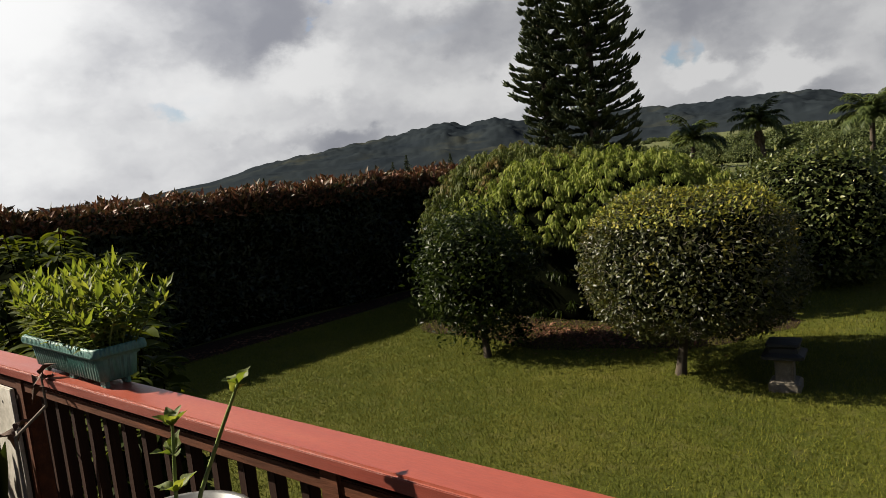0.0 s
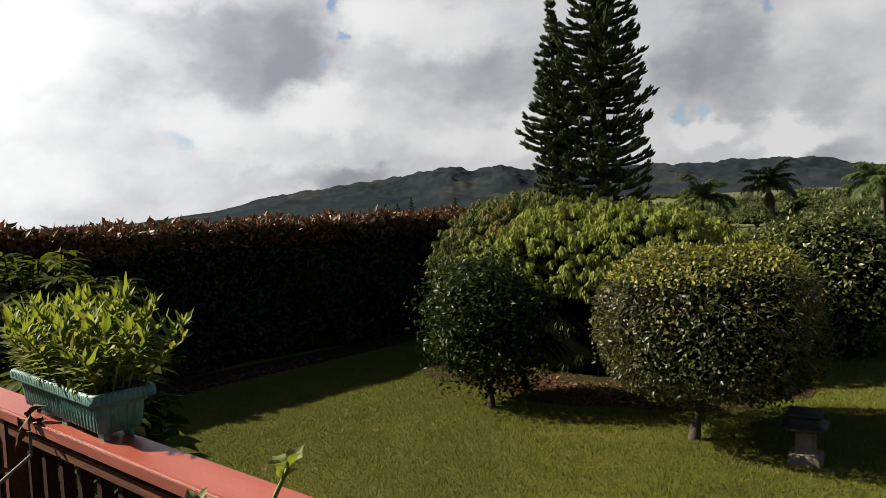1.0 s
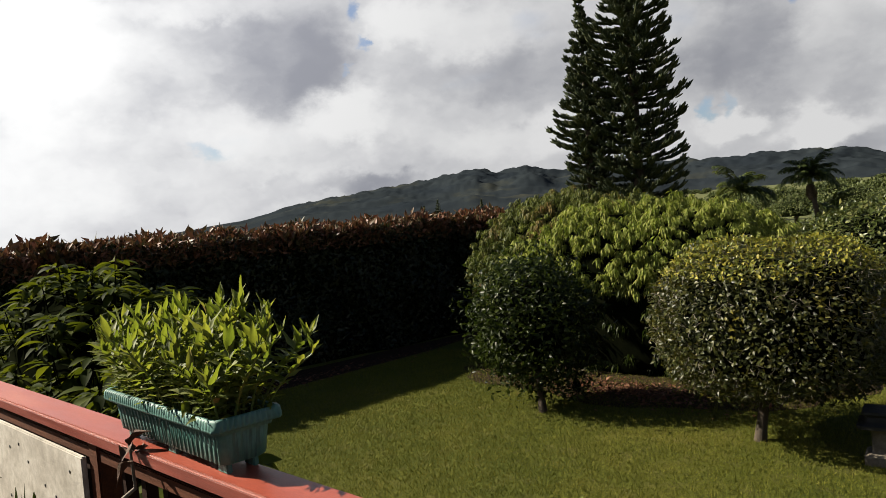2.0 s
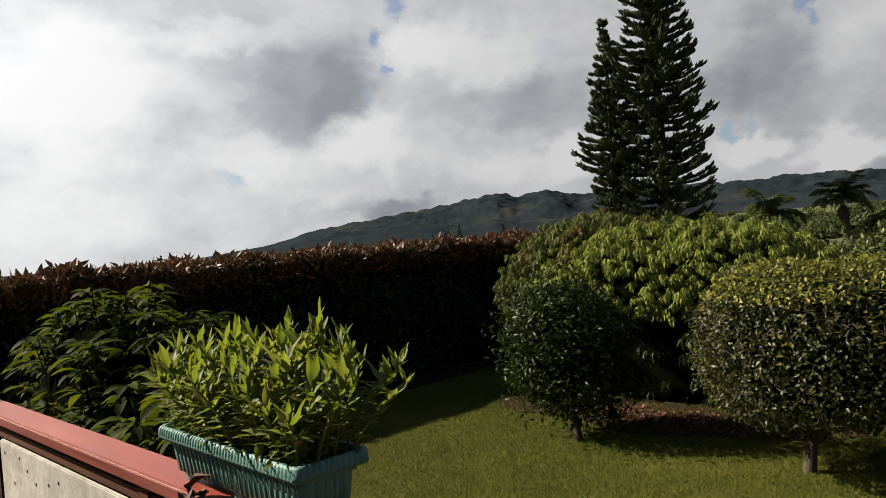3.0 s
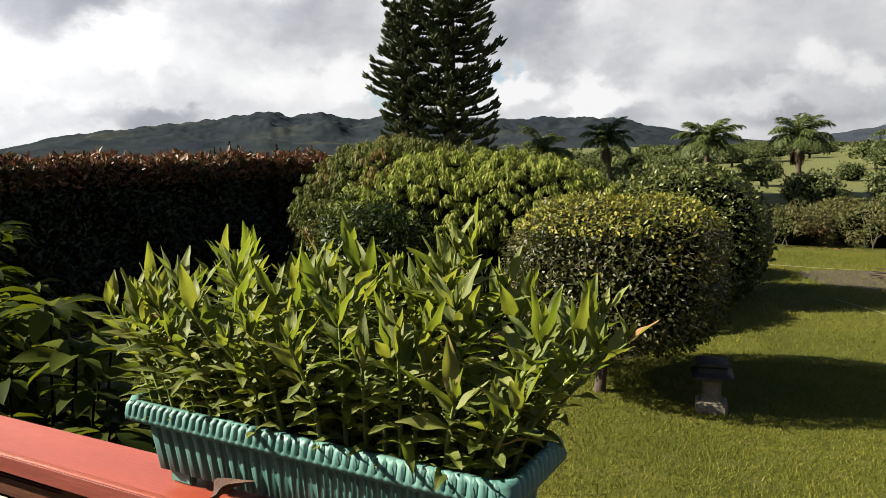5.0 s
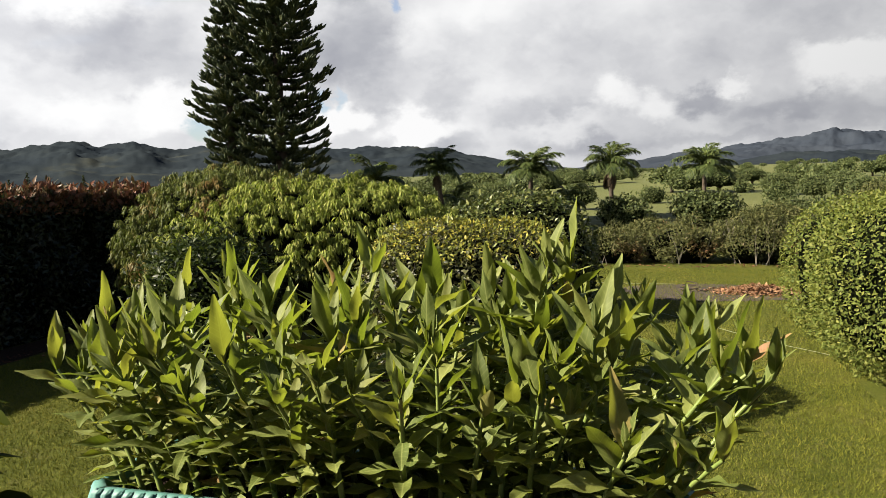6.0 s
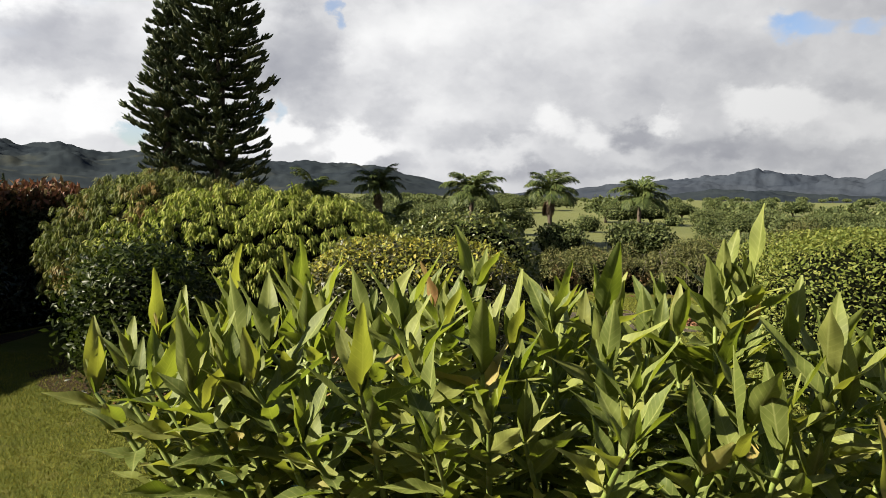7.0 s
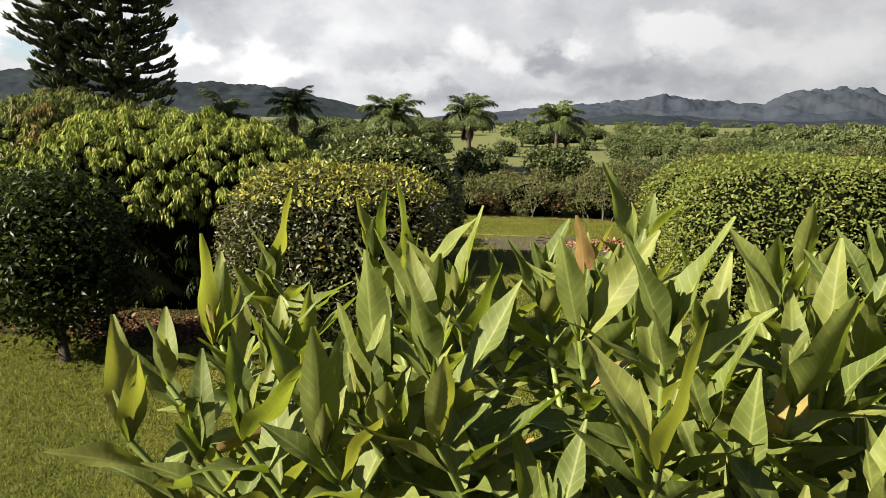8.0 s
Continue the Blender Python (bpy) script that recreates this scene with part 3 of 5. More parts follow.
def bush_leaves(name, n, radii, power, seed, lump, size, ratio, material, low=-1.0, depth=0.25, spread=0.8, lift=0.35, tip=0.0):
    rnd = np.random.default_rng(seed + 50)
    p, g, inner = shell(n, radii, power, seed, lump, low, depth, rnd)
    axis = 0.35 * g + spread * rnd.normal(size=p.shape) * np.array([1, 1, 0.8]) + np.array([0, 0, 0.5 * (lift - 0.35)])
    face = 0.9 * g + 0.40 * rnd.normal(size=p.shape) + np.array([0, 0, 0.35])
    L = size * rnd.uniform(0.65, 1.25, len(p))
    if tip:
        p = p + g * (rnd.random(len(p)) ** 6 * tip)[:, None]
    return leaf_mesh(name, p, axis, face, L, L * ratio, material)


def drooping(name, n, radii, power, seed, lump, size, material, low=-1.0, per=30, depth=0.10):
    """Mop-like rosettes of long leaves that hang down, as on a mango tree."""
    rnd = np.random.default_rng(seed + 90)
    p, g, inner = shell(n, radii, power, seed, lump, low, depth, rnd)
    n = len(p)
    p = p + g * rnd.uniform(-0.10, 0.24, n)[:, None]
    turn = rnd.uniform(0, 6.28, n * per)
    ring = np.stack([np.cos(turn), np.sin(turn), np.zeros(n * per)], 1)
    G = np.repeat(g, per, 0)
    big = np.repeat(rnd.uniform(0.75, 1.3, n), per)[:, None]
    open_out = rnd.uniform(0.10, 0.75, n * per)[:, None]
    start = np.repeat(p, per, 0) + ring * 0.04 * big + np.array([0, 0, 0.05]) * big * rnd.uniform(-1.4, 1.0, (n * per, 1))
    axis = ring * open_out + 0.20 * G + 0.12 * rnd.normal(size=ring.shape)
    axis[:, 2] -= 0.35 + 0.75 * rnd.random(n * per)
    face = ring * 0.9 + np.array([0, 0, 0.55]) + 0.25 * rnd.normal(size=ring.shape)
    L = size * rnd.uniform(0.75, 1.2, n * per) * big[:, 0]
    return leaf_mesh(name, start, axis, face, L, L * 0.21, material, fold=0.12, curl=0.25)


def smooth01(a, b, v):
    t = np.clip((v - a) / (b - a), 0, 1)
    return t * t * (3 - 2 * t)


# ---- ground ----
def ground_z(x, y):
    x, y = np.asarray(x, float), np.asarray(y, float)
    d = y + 0.12 * np.abs(x)
    z = 1.5 * smooth01(35, 46, d) + 0.0065 * np.maximum(d - 60, 0)
    z = np.minimum(z, 12 + 0.001 * d)
    z = z + smooth01(46, 90, d) * (0.7 * np.sin(x * 0.045 + 1.0) + 0.5 * np.sin(y * 0.06 + x * 0.02)) * smooth01(600, 200, d)
    z = z + smooth01(90, 240, d) * smooth01(10, 90, x) * 3.0
    # the land stays low to the west, where the sea lies behind the hedge
    west = smooth01(-0.80, -0.45, x / np.maximum(np.hypot(x, y), 1.0))
    return z * np.where(np.hypot(x, y) > 60, west, 1.0)


rings = np.concatenate((np.linspace(0, 60, 61)[1:], 60 * 1.055 ** np.arange(1, 82)))
seg = 144
ang = 2 * np.pi * np.arange(seg) / seg
gx = (rings[:, None] * np.cos(ang)[None]).ravel()
gy = (rings[:, None] * np.sin(ang)[None]).ravel() + 8.0
gz = ground_z(gx, gy)
gv = np.concatenate((np.stack([gx, gy, gz], 1), [[0, 8.0, 0]]))
j, i = np.meshgrid(np.arange(len(rings) - 1), np.arange(seg), indexing="ij")
k = (i + 1) % seg
gq = np.stack([j * seg + i, (j + 1) * seg + i, (j + 1) * seg + k, j * seg + k], -1).reshape(-1, 4)
c = len(gv) - 1
gt = [(c, int(a), int((a + 1) % seg)) for a in range(seg)]
ground_me = mesh_from("ground", gv, tris=gt, quads=gq, material=M["lawn"], smooth=True)
ground_me.materials.append(M["pasture"])
centre = np.array([p.center[1] + 0.12 * abs(p.center[0]) for p in ground_me.polygons])
ground_me.polygons.foreach_set("material_index", (centre > 37.5).astype(np.int32))
ground = tagged(new("ground", ground_me), "mown green lawn running out into rolling pasture", "lawn", kind="structure")


def grass(name, n, xr, yr, size, label):
    rnd = np.random.default_rng(int(abs(xr[0]) * 10 + yr[0] * 7))
    x, y = rnd.uniform(*xr, n), rnd.uniform(*yr, n)
    p = np.stack([x, y, ground_z(x, y) - 0.004], 1)
    axis = np.stack([rnd.normal(0, 0.55, n), rnd.normal(0, 0.55, n), np.ones(n)], 1)
    face = np.stack([rnd.normal(size=n), rnd.normal(size=n), 0.3 * np.ones(n)], 1)
    L = size * rnd.uniform(0.4, 1.3, n)
    ob = new(name, blades(name, p, axis, face, L, L * 0.17, M["blade"]))
    return tagged(ob, label, "grass", kind="stuff")


grass("grass", 330000, (-14.4, 3.5), (3.5, 14.5), 0.058, "short mown lawn grass, sunlit and yellowish green")
grass("grass", 100000, (-4.0, 9.0), (14.5, 31.0), 0.072, "short mown lawn grass beside the dirt ring")


# ---- mountains ----
def range_of(name, rows, near, far, seed, material, label, steps=560, rough=0.22, cut=0.30, size=170.0):
    """A mountain range: ridge heights in degrees over headings, spurs and ravines by noise."""
    az = np.linspace(rows[0][0], rows[-1][0], steps)
    el = np.interp(az, [r[0] for r in rows], [r[1] for r in rows])
    depth, v = 44, []
    for jj in range(depth + 8):
        s = jj / depth
        for a, e in zip(az, el):
            rr = near + (far - near) * s
            x, y = rr * math.sin(radians(a)), rr * math.cos(radians(a))
            top = far * math.tan(radians(max(e, 0.02)))
            h = top * (s ** 1.15 if s <= 1 else max(0.0, 1 - (s - 1) * 1.6))
            fl = noise.multi_fractal(Vector((x / size, y / size, seed)), 0.9, 2.1, 5) - 1.0
            h = h + top * cut * fl * math.sin(math.pi * min(s, 1.0) * 0.94) + rough * top * 0.22 * s * noise.fractal(Vector((x / size * 4, y / size * 4, seed + 5)), 0.8, 2.1, 5)
            v.append((x, y, h + 4 * min(s * 4, 1)))
    q = [(jj * steps + ii, jj * steps + ii + 1, (jj + 1) * steps + ii + 1, (jj + 1) * steps + ii) for jj in range(depth + 7) for ii in range(steps - 1)]
    return tagged(new(name, mesh_from(name, v, quads=q, material=material, smooth=True)), label, "mountain", kind="structure")


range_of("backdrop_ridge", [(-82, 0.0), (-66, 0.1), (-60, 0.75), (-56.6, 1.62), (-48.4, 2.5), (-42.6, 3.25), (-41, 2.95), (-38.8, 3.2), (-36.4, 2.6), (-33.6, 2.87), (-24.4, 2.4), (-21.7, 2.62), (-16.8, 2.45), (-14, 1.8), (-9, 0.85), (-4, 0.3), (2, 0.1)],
         1150, 2000, 3, M["mountain"], "forested volcanic mountain ridge under cloud, shade and haze in its colour", rough=0.34, cut=0.19)
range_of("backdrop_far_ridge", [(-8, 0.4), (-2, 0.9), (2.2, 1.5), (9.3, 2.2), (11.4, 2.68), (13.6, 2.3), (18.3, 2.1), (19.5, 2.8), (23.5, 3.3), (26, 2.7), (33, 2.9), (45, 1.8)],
         2700, 4200, 11, M["far_mountain"], "distant mountain range under low cloud, blue haze painted in its colour", cut=0.22, size=420.0, rough=0.5)
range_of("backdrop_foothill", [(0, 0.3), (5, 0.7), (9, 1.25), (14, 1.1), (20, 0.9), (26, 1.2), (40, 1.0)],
         1100, 1600, 23, M["mountain"], "dark wooded foothill below the mountains, haze in its colour", rough=0.5)

# ---- house and deck ----
DECK = 2.50
RAIL = pose(0, 0, 0, 0, 0, 1.8)
bm = box_bm((9.0, 3.3, 0.14), (0.6, -1.55, DECK - 0.07))
floor = tagged(new("floor", bpy.data.meshes.new("floor")), "timber deck floor of weathered brown boards", "deck", kind="structure")
bm.to_mesh(floor.data)
bm.free()
floor.data.materials.append(M["deck"])
floor.matrix_world = RAIL
# the house wall is unseen, added to close the back and block sky light
for nm, size, at in (("wall_house", (9.0, 0.2, 6.0), (0.6, -3.3, 3.0)), ("wall_deck_skirt", (9.0, 0.08, DECK - 0.16), (0.6, -0.05, (DECK - 0.16) / 2))):
    w = new(nm, bpy.data.meshes.new(nm))
    bm = box_bm(size, at)
    bm.to_mesh(w.data)
    bm.free()
    w.data.materials.append(M["house"] if nm == "wall_house" else M["brown_paint"])
    w.matrix_world = RAIL
    tagged(w, "plain unseen house wall added behind the deck" if nm == "wall_house" else "brown boarded skirt under the deck", "wall", kind="structure")

# railing: cap, upper rail, posts, balusters
CAP = 3.455
rail = thing("railing", (0, 0, 0), "red-painted timber deck railing with brown balusters", "railing")
rail.matrix_world = RAIL
X0, X1 = -3.12, 3.6
LEN, MIDX = X1 - X0, (X0 + X1) / 2
cap = part("cap", box_bm((LEN, 0.132, 0.040), (MIDX, 0.080, CAP - 0.020), 0.007), M["red_paint"], rail, "sunlit weathered red-painted cap board")
# thin darker red strip: the front edge's weaker light put into colour
part("edge", box_bm((LEN, 0.005, 0.034), (MIDX, 0.0125, CAP - 0.021), 0.002), M["red_edge"], rail, "deep red grained strip painting the shaded front edge of the cap")
# dark recessed strip that stands for the shaded gap under the cap
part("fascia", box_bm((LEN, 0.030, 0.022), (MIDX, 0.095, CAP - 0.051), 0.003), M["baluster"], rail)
part("upper_rail", box_bm((LEN, 0.034, 0.044), (MIDX, 0.056, CAP - 0.087), 0.004), M["brown_paint"], rail, "brown stained upper rail")
part("lower_rail", box_bm((LEN, 0.036, 0.070), (MIDX, 0.070, DECK + 0.12), 0.004), M["brown_paint"], rail)
post_me = bpy.data.meshes.new("post")
bm = box_bm((0.075, 0.085, CAP - 0.042 - DECK), (0, 0, 0), 0.006)
bm.to_mesh(post_me)
bm.free()
for x in (-3.07, -0.88, 1.17, 3.4):
    o = part("post", post_me, M["brown_paint"], rail)
    o.location = (x, 0.074, (CAP - 0.042 + DECK) / 2)
bal_me = bpy.data.meshes.new("baluster")
bm = box_bm((0.038, 0.038, CAP - 0.10 - DECK - 0.06), (0, 0, 0), 0.003)
bm.to_mesh(bal_me)
bm.free()
x = X0 + 0.16
while x < X1 - 0.1:
    if min(abs(x - q) for q in (-3.07, -0.88, 1.17, 3.4)) > 0.07:
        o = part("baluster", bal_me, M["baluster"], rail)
        o.location = (x, 0.092, (CAP - 0.10 + DECK + 0.06) / 2)
    x += 0.147
board = thing("board", (0, 0, 0), "chalky white weathered board leaning inside the railing", "board")
board.matrix_world = RAIL
bb = box_bm((1.40, 0.018, 0.74), (0, 0, 0), 0.004)
bo = part("sheet", bb, M["panel"], board)
bo.location = (-1.625, 0.018, 3.357 - 0.37)
hole_me = mesh_from("nail_hole", *lathe([(0.006, 0.0), (0.007, 0.001), (0.004, 0.002)], 8), material=M["dark_cap"])
rn = np.random.default_rng(31)
for k in range(14):
    o = part("nail_hole", hole_me, None, board)
    o.matrix_local = Matrix.Translation((-2.25 + 0.095 * k + rn.normal(0, 0.02), 0.0085, 3.357 - rn.uniform(0.03, 0.30))) @ Matrix.Rotation(radians(90), 4, "X")

# ---- the teal window box ----
planter = thing("window_box", (0, 0, 0), "sun-faded teal plastic window box full of plants on the rail", "planter")
PZ = CAP + 0.012
BX0, BX1, BY0, BY1, BTOP = -0.72, 0.0, 0.0, 0.195, 3.607


def rounded_ring(x0, x1, y0, y1, z, r, ribs=0.0, pitch=0.0245, n_long=300, n_short=80):
    """Outline of a box with rounded corners and, if asked, vertical ribs."""
    out = []
    for (ax, ay, bx, by, nx, ny, n) in ((x0 + r, y0, x1 - r, y0, 0, -1, n_long), (x1, y0 + r, x1, y1 - r, 1, 0, n_short), (x1 - r, y1, x0 + r, y1, 0, 1, n_long), (x0, y1 - r, x0, y0 + r, -1, 0, n_short)):
        for q in range(n):
            t = q / (n - 1)
            w = 0.0
            if ribs:
                length = abs(bx - ax) + abs(by - ay)
                ph = t * length / pitch
                w = ribs * (1.0 if (ph % 1.0) < 0.62 else -0.2)
            out.append((ax + (bx - ax) * t + nx * w, ay + (by - ay) * t + ny * w, z))
    return out


def loft(rows, close_bottom=True):
    n = len(rows[0])
    v = [p for r in rows for p in r]
    q = [(a * n + b, a * n + (b + 1) % n, (a + 1) * n + (b + 1) % n, (a + 1) * n + b) for a in range(len(rows) - 1) for b in range(n)]
    t = []
    if close_bottom:
        c = np.mean(np.array(rows[0]), 0)
        v.append(tuple(c))
        t = [(len(v) - 1, (b + 1) % n, b) for b in range(n)]
    return v, t, q


ins = 0.036
zb = PZ + 0.012
rows = [rounded_ring(BX0 + ins + 0.006, BX1 - ins - 0.006, BY0 + ins + 0.006, BY1 - ins - 0.006, zb, 0.014),
        rounded_ring(BX0 + ins, BX1 - ins, BY0 + ins, BY1 - ins, zb + 0.004, 0.014, 0.0042),
        rounded_ring(BX0 + 0.026, BX1 - 0.026, BY0 + 0.026, BY1 - 0.026, BTOP - 0.034, 0.014, 0.0042),
        rounded_ring(BX0 + 0.026, BX1 - 0.026, BY0 + 0.026, BY1 - 0.026, BTOP - 0.030, 0.014)]
v, t, q = loft(rows)
part("body", mesh_from("body", v, t, q, M["teal"]), None, planter, "ribbed teal plastic trough")
rows = [rounded_ring(BX0 + 0.024, BX1 - 0.024, BY0 + 0.024, BY1 - 0.024, BTOP - 0.031, 0.014),
        rounded_ring(BX0 - 0.002, BX1 + 0.002, BY0 - 0.002, BY1 + 0.002, BTOP - 0.032, 0.014),
        rounded_ring(BX0 - 0.002, BX1 + 0.002, BY0 - 0.002, BY1 + 0.002, BTOP - 0.026, 0.014),
        rounded_ring(BX0, BX1, BY0, BY1, BTOP - 0.022, 0.014, 0.0034, 0.0150),
        rounded_ring(BX0 + 0.002, BX1 - 0.002, BY0 + 0.002, BY1 - 0.002, BTOP - 0.006, 0.014, 0.0034, 0.0150),
        rounded_ring(BX0 + 0.006, BX1 - 0.006, BY0 + 0.006, BY1 - 0.006, BTOP, 0.014, 0.0030, 0.0150),
        rounded_ring(BX0 + 0.014, BX1 - 0.014, BY0 + 0.014, BY1 - 0.014, BTOP - 0.001, 0.014),
        rounded_ring(BX0 + 0.018, BX1 - 0.018, BY0 + 0.018, BY1 - 0.018, BTOP - 0.045, 0.012)]
v, t, q = loft(rows, False)
part("rim", mesh_from("rim", v, t, q, M["teal"]), None, planter, "notched teal rim")
foot_me = bpy.data.meshes.new("foot")
bm = box_bm((0.05, 0.016, 0.028), (0, 0, 0), 0.003)
bm.to_mesh(foot_me)
bm.free()
for x in (BX0 + 0.08, BX0 + 0.36, BX1 - 0.07):
    for y in (0.055, 0.130):
        o = part("foot", foot_me, M["teal"], planter)
        o.location = (x, y, CAP + 0.014)
soil = thing("soil", (0, 0, 0), "dark potting soil filling the window box", "soil")
bm = bmesh.new()
bmesh.ops.create_grid(bm, x_segments=40, y_segments=12, size=0.5)
for vv in bm.verts:
    vv.co = Vector((BX0 + 0.016 + (vv.co.x + 0.5) * (BX1 - BX0 - 0.032), BY0 + 0.016 + (vv.co.y + 0.5) * (BY1 - BY0 - 0.032), BTOP - 0.028 + 0.006 * noise.noise(Vector((vv.co.x * 40, vv.co.y * 12, 0)))))
part("surface", bm, M["soil"], soil)


# ---- milkweed plants in the box ----
def big_leaf(name, length, width, bend, fold, wave, seed):
    """A lance-shaped leaf, folded along its midrib, with a short stalk; it grows along +x and faces +z."""
    r = np.random.default_rng(seed)
    n, v, q = 11, [], []
    ph = r.uniform(0, 6.28)
    for a in range(n + 1):
        t = a / n
        w = width * 0.5 * max(0.0, math.sin(math.pi * min(1.0, t ** 0.80 * 0.985 + 0.012))) ** 1.1 + 0.0010
        ang = bend * t
        px, pz = length * (t - 0.10 * bend * t * t), length * -0.5 * bend * t * t
        for s in (-1.0, -0.5, 0.0, 0.5, 1.0):
            zz = abs(s) * w * fold + wave * w * math.sin(9 * t + ph + s) * abs(s)
            v.append((px, s * w, pz + zz - 0.10 * w * (1 - abs(s)) ** 2))
    for a in range(n):
        for b in range(4):
            q.append((a * 5 + b, (a + 1) * 5 + b, (a + 1) * 5 + b + 1, a * 5 + b + 1))
    return mesh_from(name, v, quads=q, material=M["milkweed"], smooth=True)


LEAVES = [big_leaf("leaf", 0.0640 * s, 0.0640 * s * w * 0.93, b * 0.9, f * 0.46, 0.30, i) for i, (s, w, b, f) in enumerate(
    [(1.0, 0.27, 0.30, 0.60), (1.15, 0.24, 0.15, 0.70), (0.9, 0.30, 0.45, 0.50), (1.2, 0.26, -0.10, 0.65), (0.75, 0.28, 0.05, 0.80), (1.05, 0.31, 0.6, 0.40), (0.85, 0.26, 0.25, 0.6), (0.6, 0.27, -0.1, 0.85)])]


def milkweed(at, height, lean, seed, turn):
    r = np.random.default_rng(seed)
    p = thing("milkweed_plant", at, "leafy green milkweed shoot with broad pointed leaves", "plant", "milkweed in the window box")
    pts, n = [], 8
    for a in range(n + 1):
        t = a / n
        pts.append((lean[0] * t ** 1.6 * height, lean[1] * t ** 1.6 * height, height * t * (1 - 0.18 * (lean[0] ** 2 + lean[1] ** 2) * t)))
    part("stem", tubes("stem", [(pts, [0.0042 - 0.0022 * a / n for a in range(n + 1)])], M["stem"], 6), None, p)
    pairs = max(10, int(height / 0.0145))
    for k in range(pairs):
        t = 0.10 + 0.90 * (k + 0.5) / pairs if k < pairs - 1 else 1.0
        base = Vector(pts[min(n, int(t * n))]).lerp(Vector(pts[min(n, int(t * n) + 1)]), t * n - int(t * n))
        top = t > 0.80
        for side in (0, 1):
            a = turn + k * 1.62 + side * math.pi + r.normal(0, 0.25)
            pitch = (66 if t > 0.96 else 48 if top else 36 - 30 * (1 - t)) + r.normal(0, 12)
            if t > 0.96:
                kind = int(r.choice([1, 3, 4, 0]))
            else:
                kind = int(r.choice([0, 1, 2, 3, 5, 6])) if top else int(r.choice([0, 2, 5, 6, 2, 7]))
            s = r.uniform(0.8, 1.12) * (1.0 if t > 0.35 else 0.75)
            o = part("leaf", LEAVES[kind], None, p)
            o.matrix_local = Matrix.Translation(base) @ Matrix.Rotation(a, 4, "Z") @ Matrix.Rotation(radians(-pitch), 4, "Y") @ Matrix.Rotation(r.normal(0, 0.35), 4, "X") @ Matrix.Scale(s, 4)
    for side in range(3):
        o = part("leaf", LEAVES[7 if side else 4], None, p)
        a = turn + side * 2.1
        o.matrix_local = Matrix.Translation(pts[-1]) @ Matrix.Rotation(a, 4, "Z") @ Matrix.Rotation(radians(-76 + r.normal(0, 7)), 4, "Y") @ Matrix.Scale(r.uniform(0.7, 1.0), 4)
    return p


rp = np.random.default_rng(21)
for a in range(21):
    for b in range(4):
        x = BX0 + 0.035 + (a + 0.5 * (b % 2)) * 0.0318 + rp.normal(0, 0.008)
        y = BY0 + 0.030 + b * 0.045 + rp.normal(0, 0.006)
        x = min(x, BX1 - 0.028)
        fx = (x - (BX0 + BX1) / 2) / 0.36
        lean = ((0.66 if fx < 0 else 0.60) * fx * abs(fx) + rp.normal(0, 0.13), -0.28 + 0.26 * b + rp.normal(0, 0.14))
        lean = (min(max(lean[0], -0.50), 0.60), lean[1])
        h = rp.uniform(0.185, 0.252) + 0.016 * math.cos(fx * 2.2) - 0.028 * max(fx, 0) ** 2 - (0.045 if b == 0 else 0)
        if a in (15, 16) and b == 3:
            h, lean = 0.285, (0.06, 0.05)
        milkweed((x, y, BTOP - 0.032), h, lean, 100 + a * 4 + b, rp.uniform(0, 6.28))




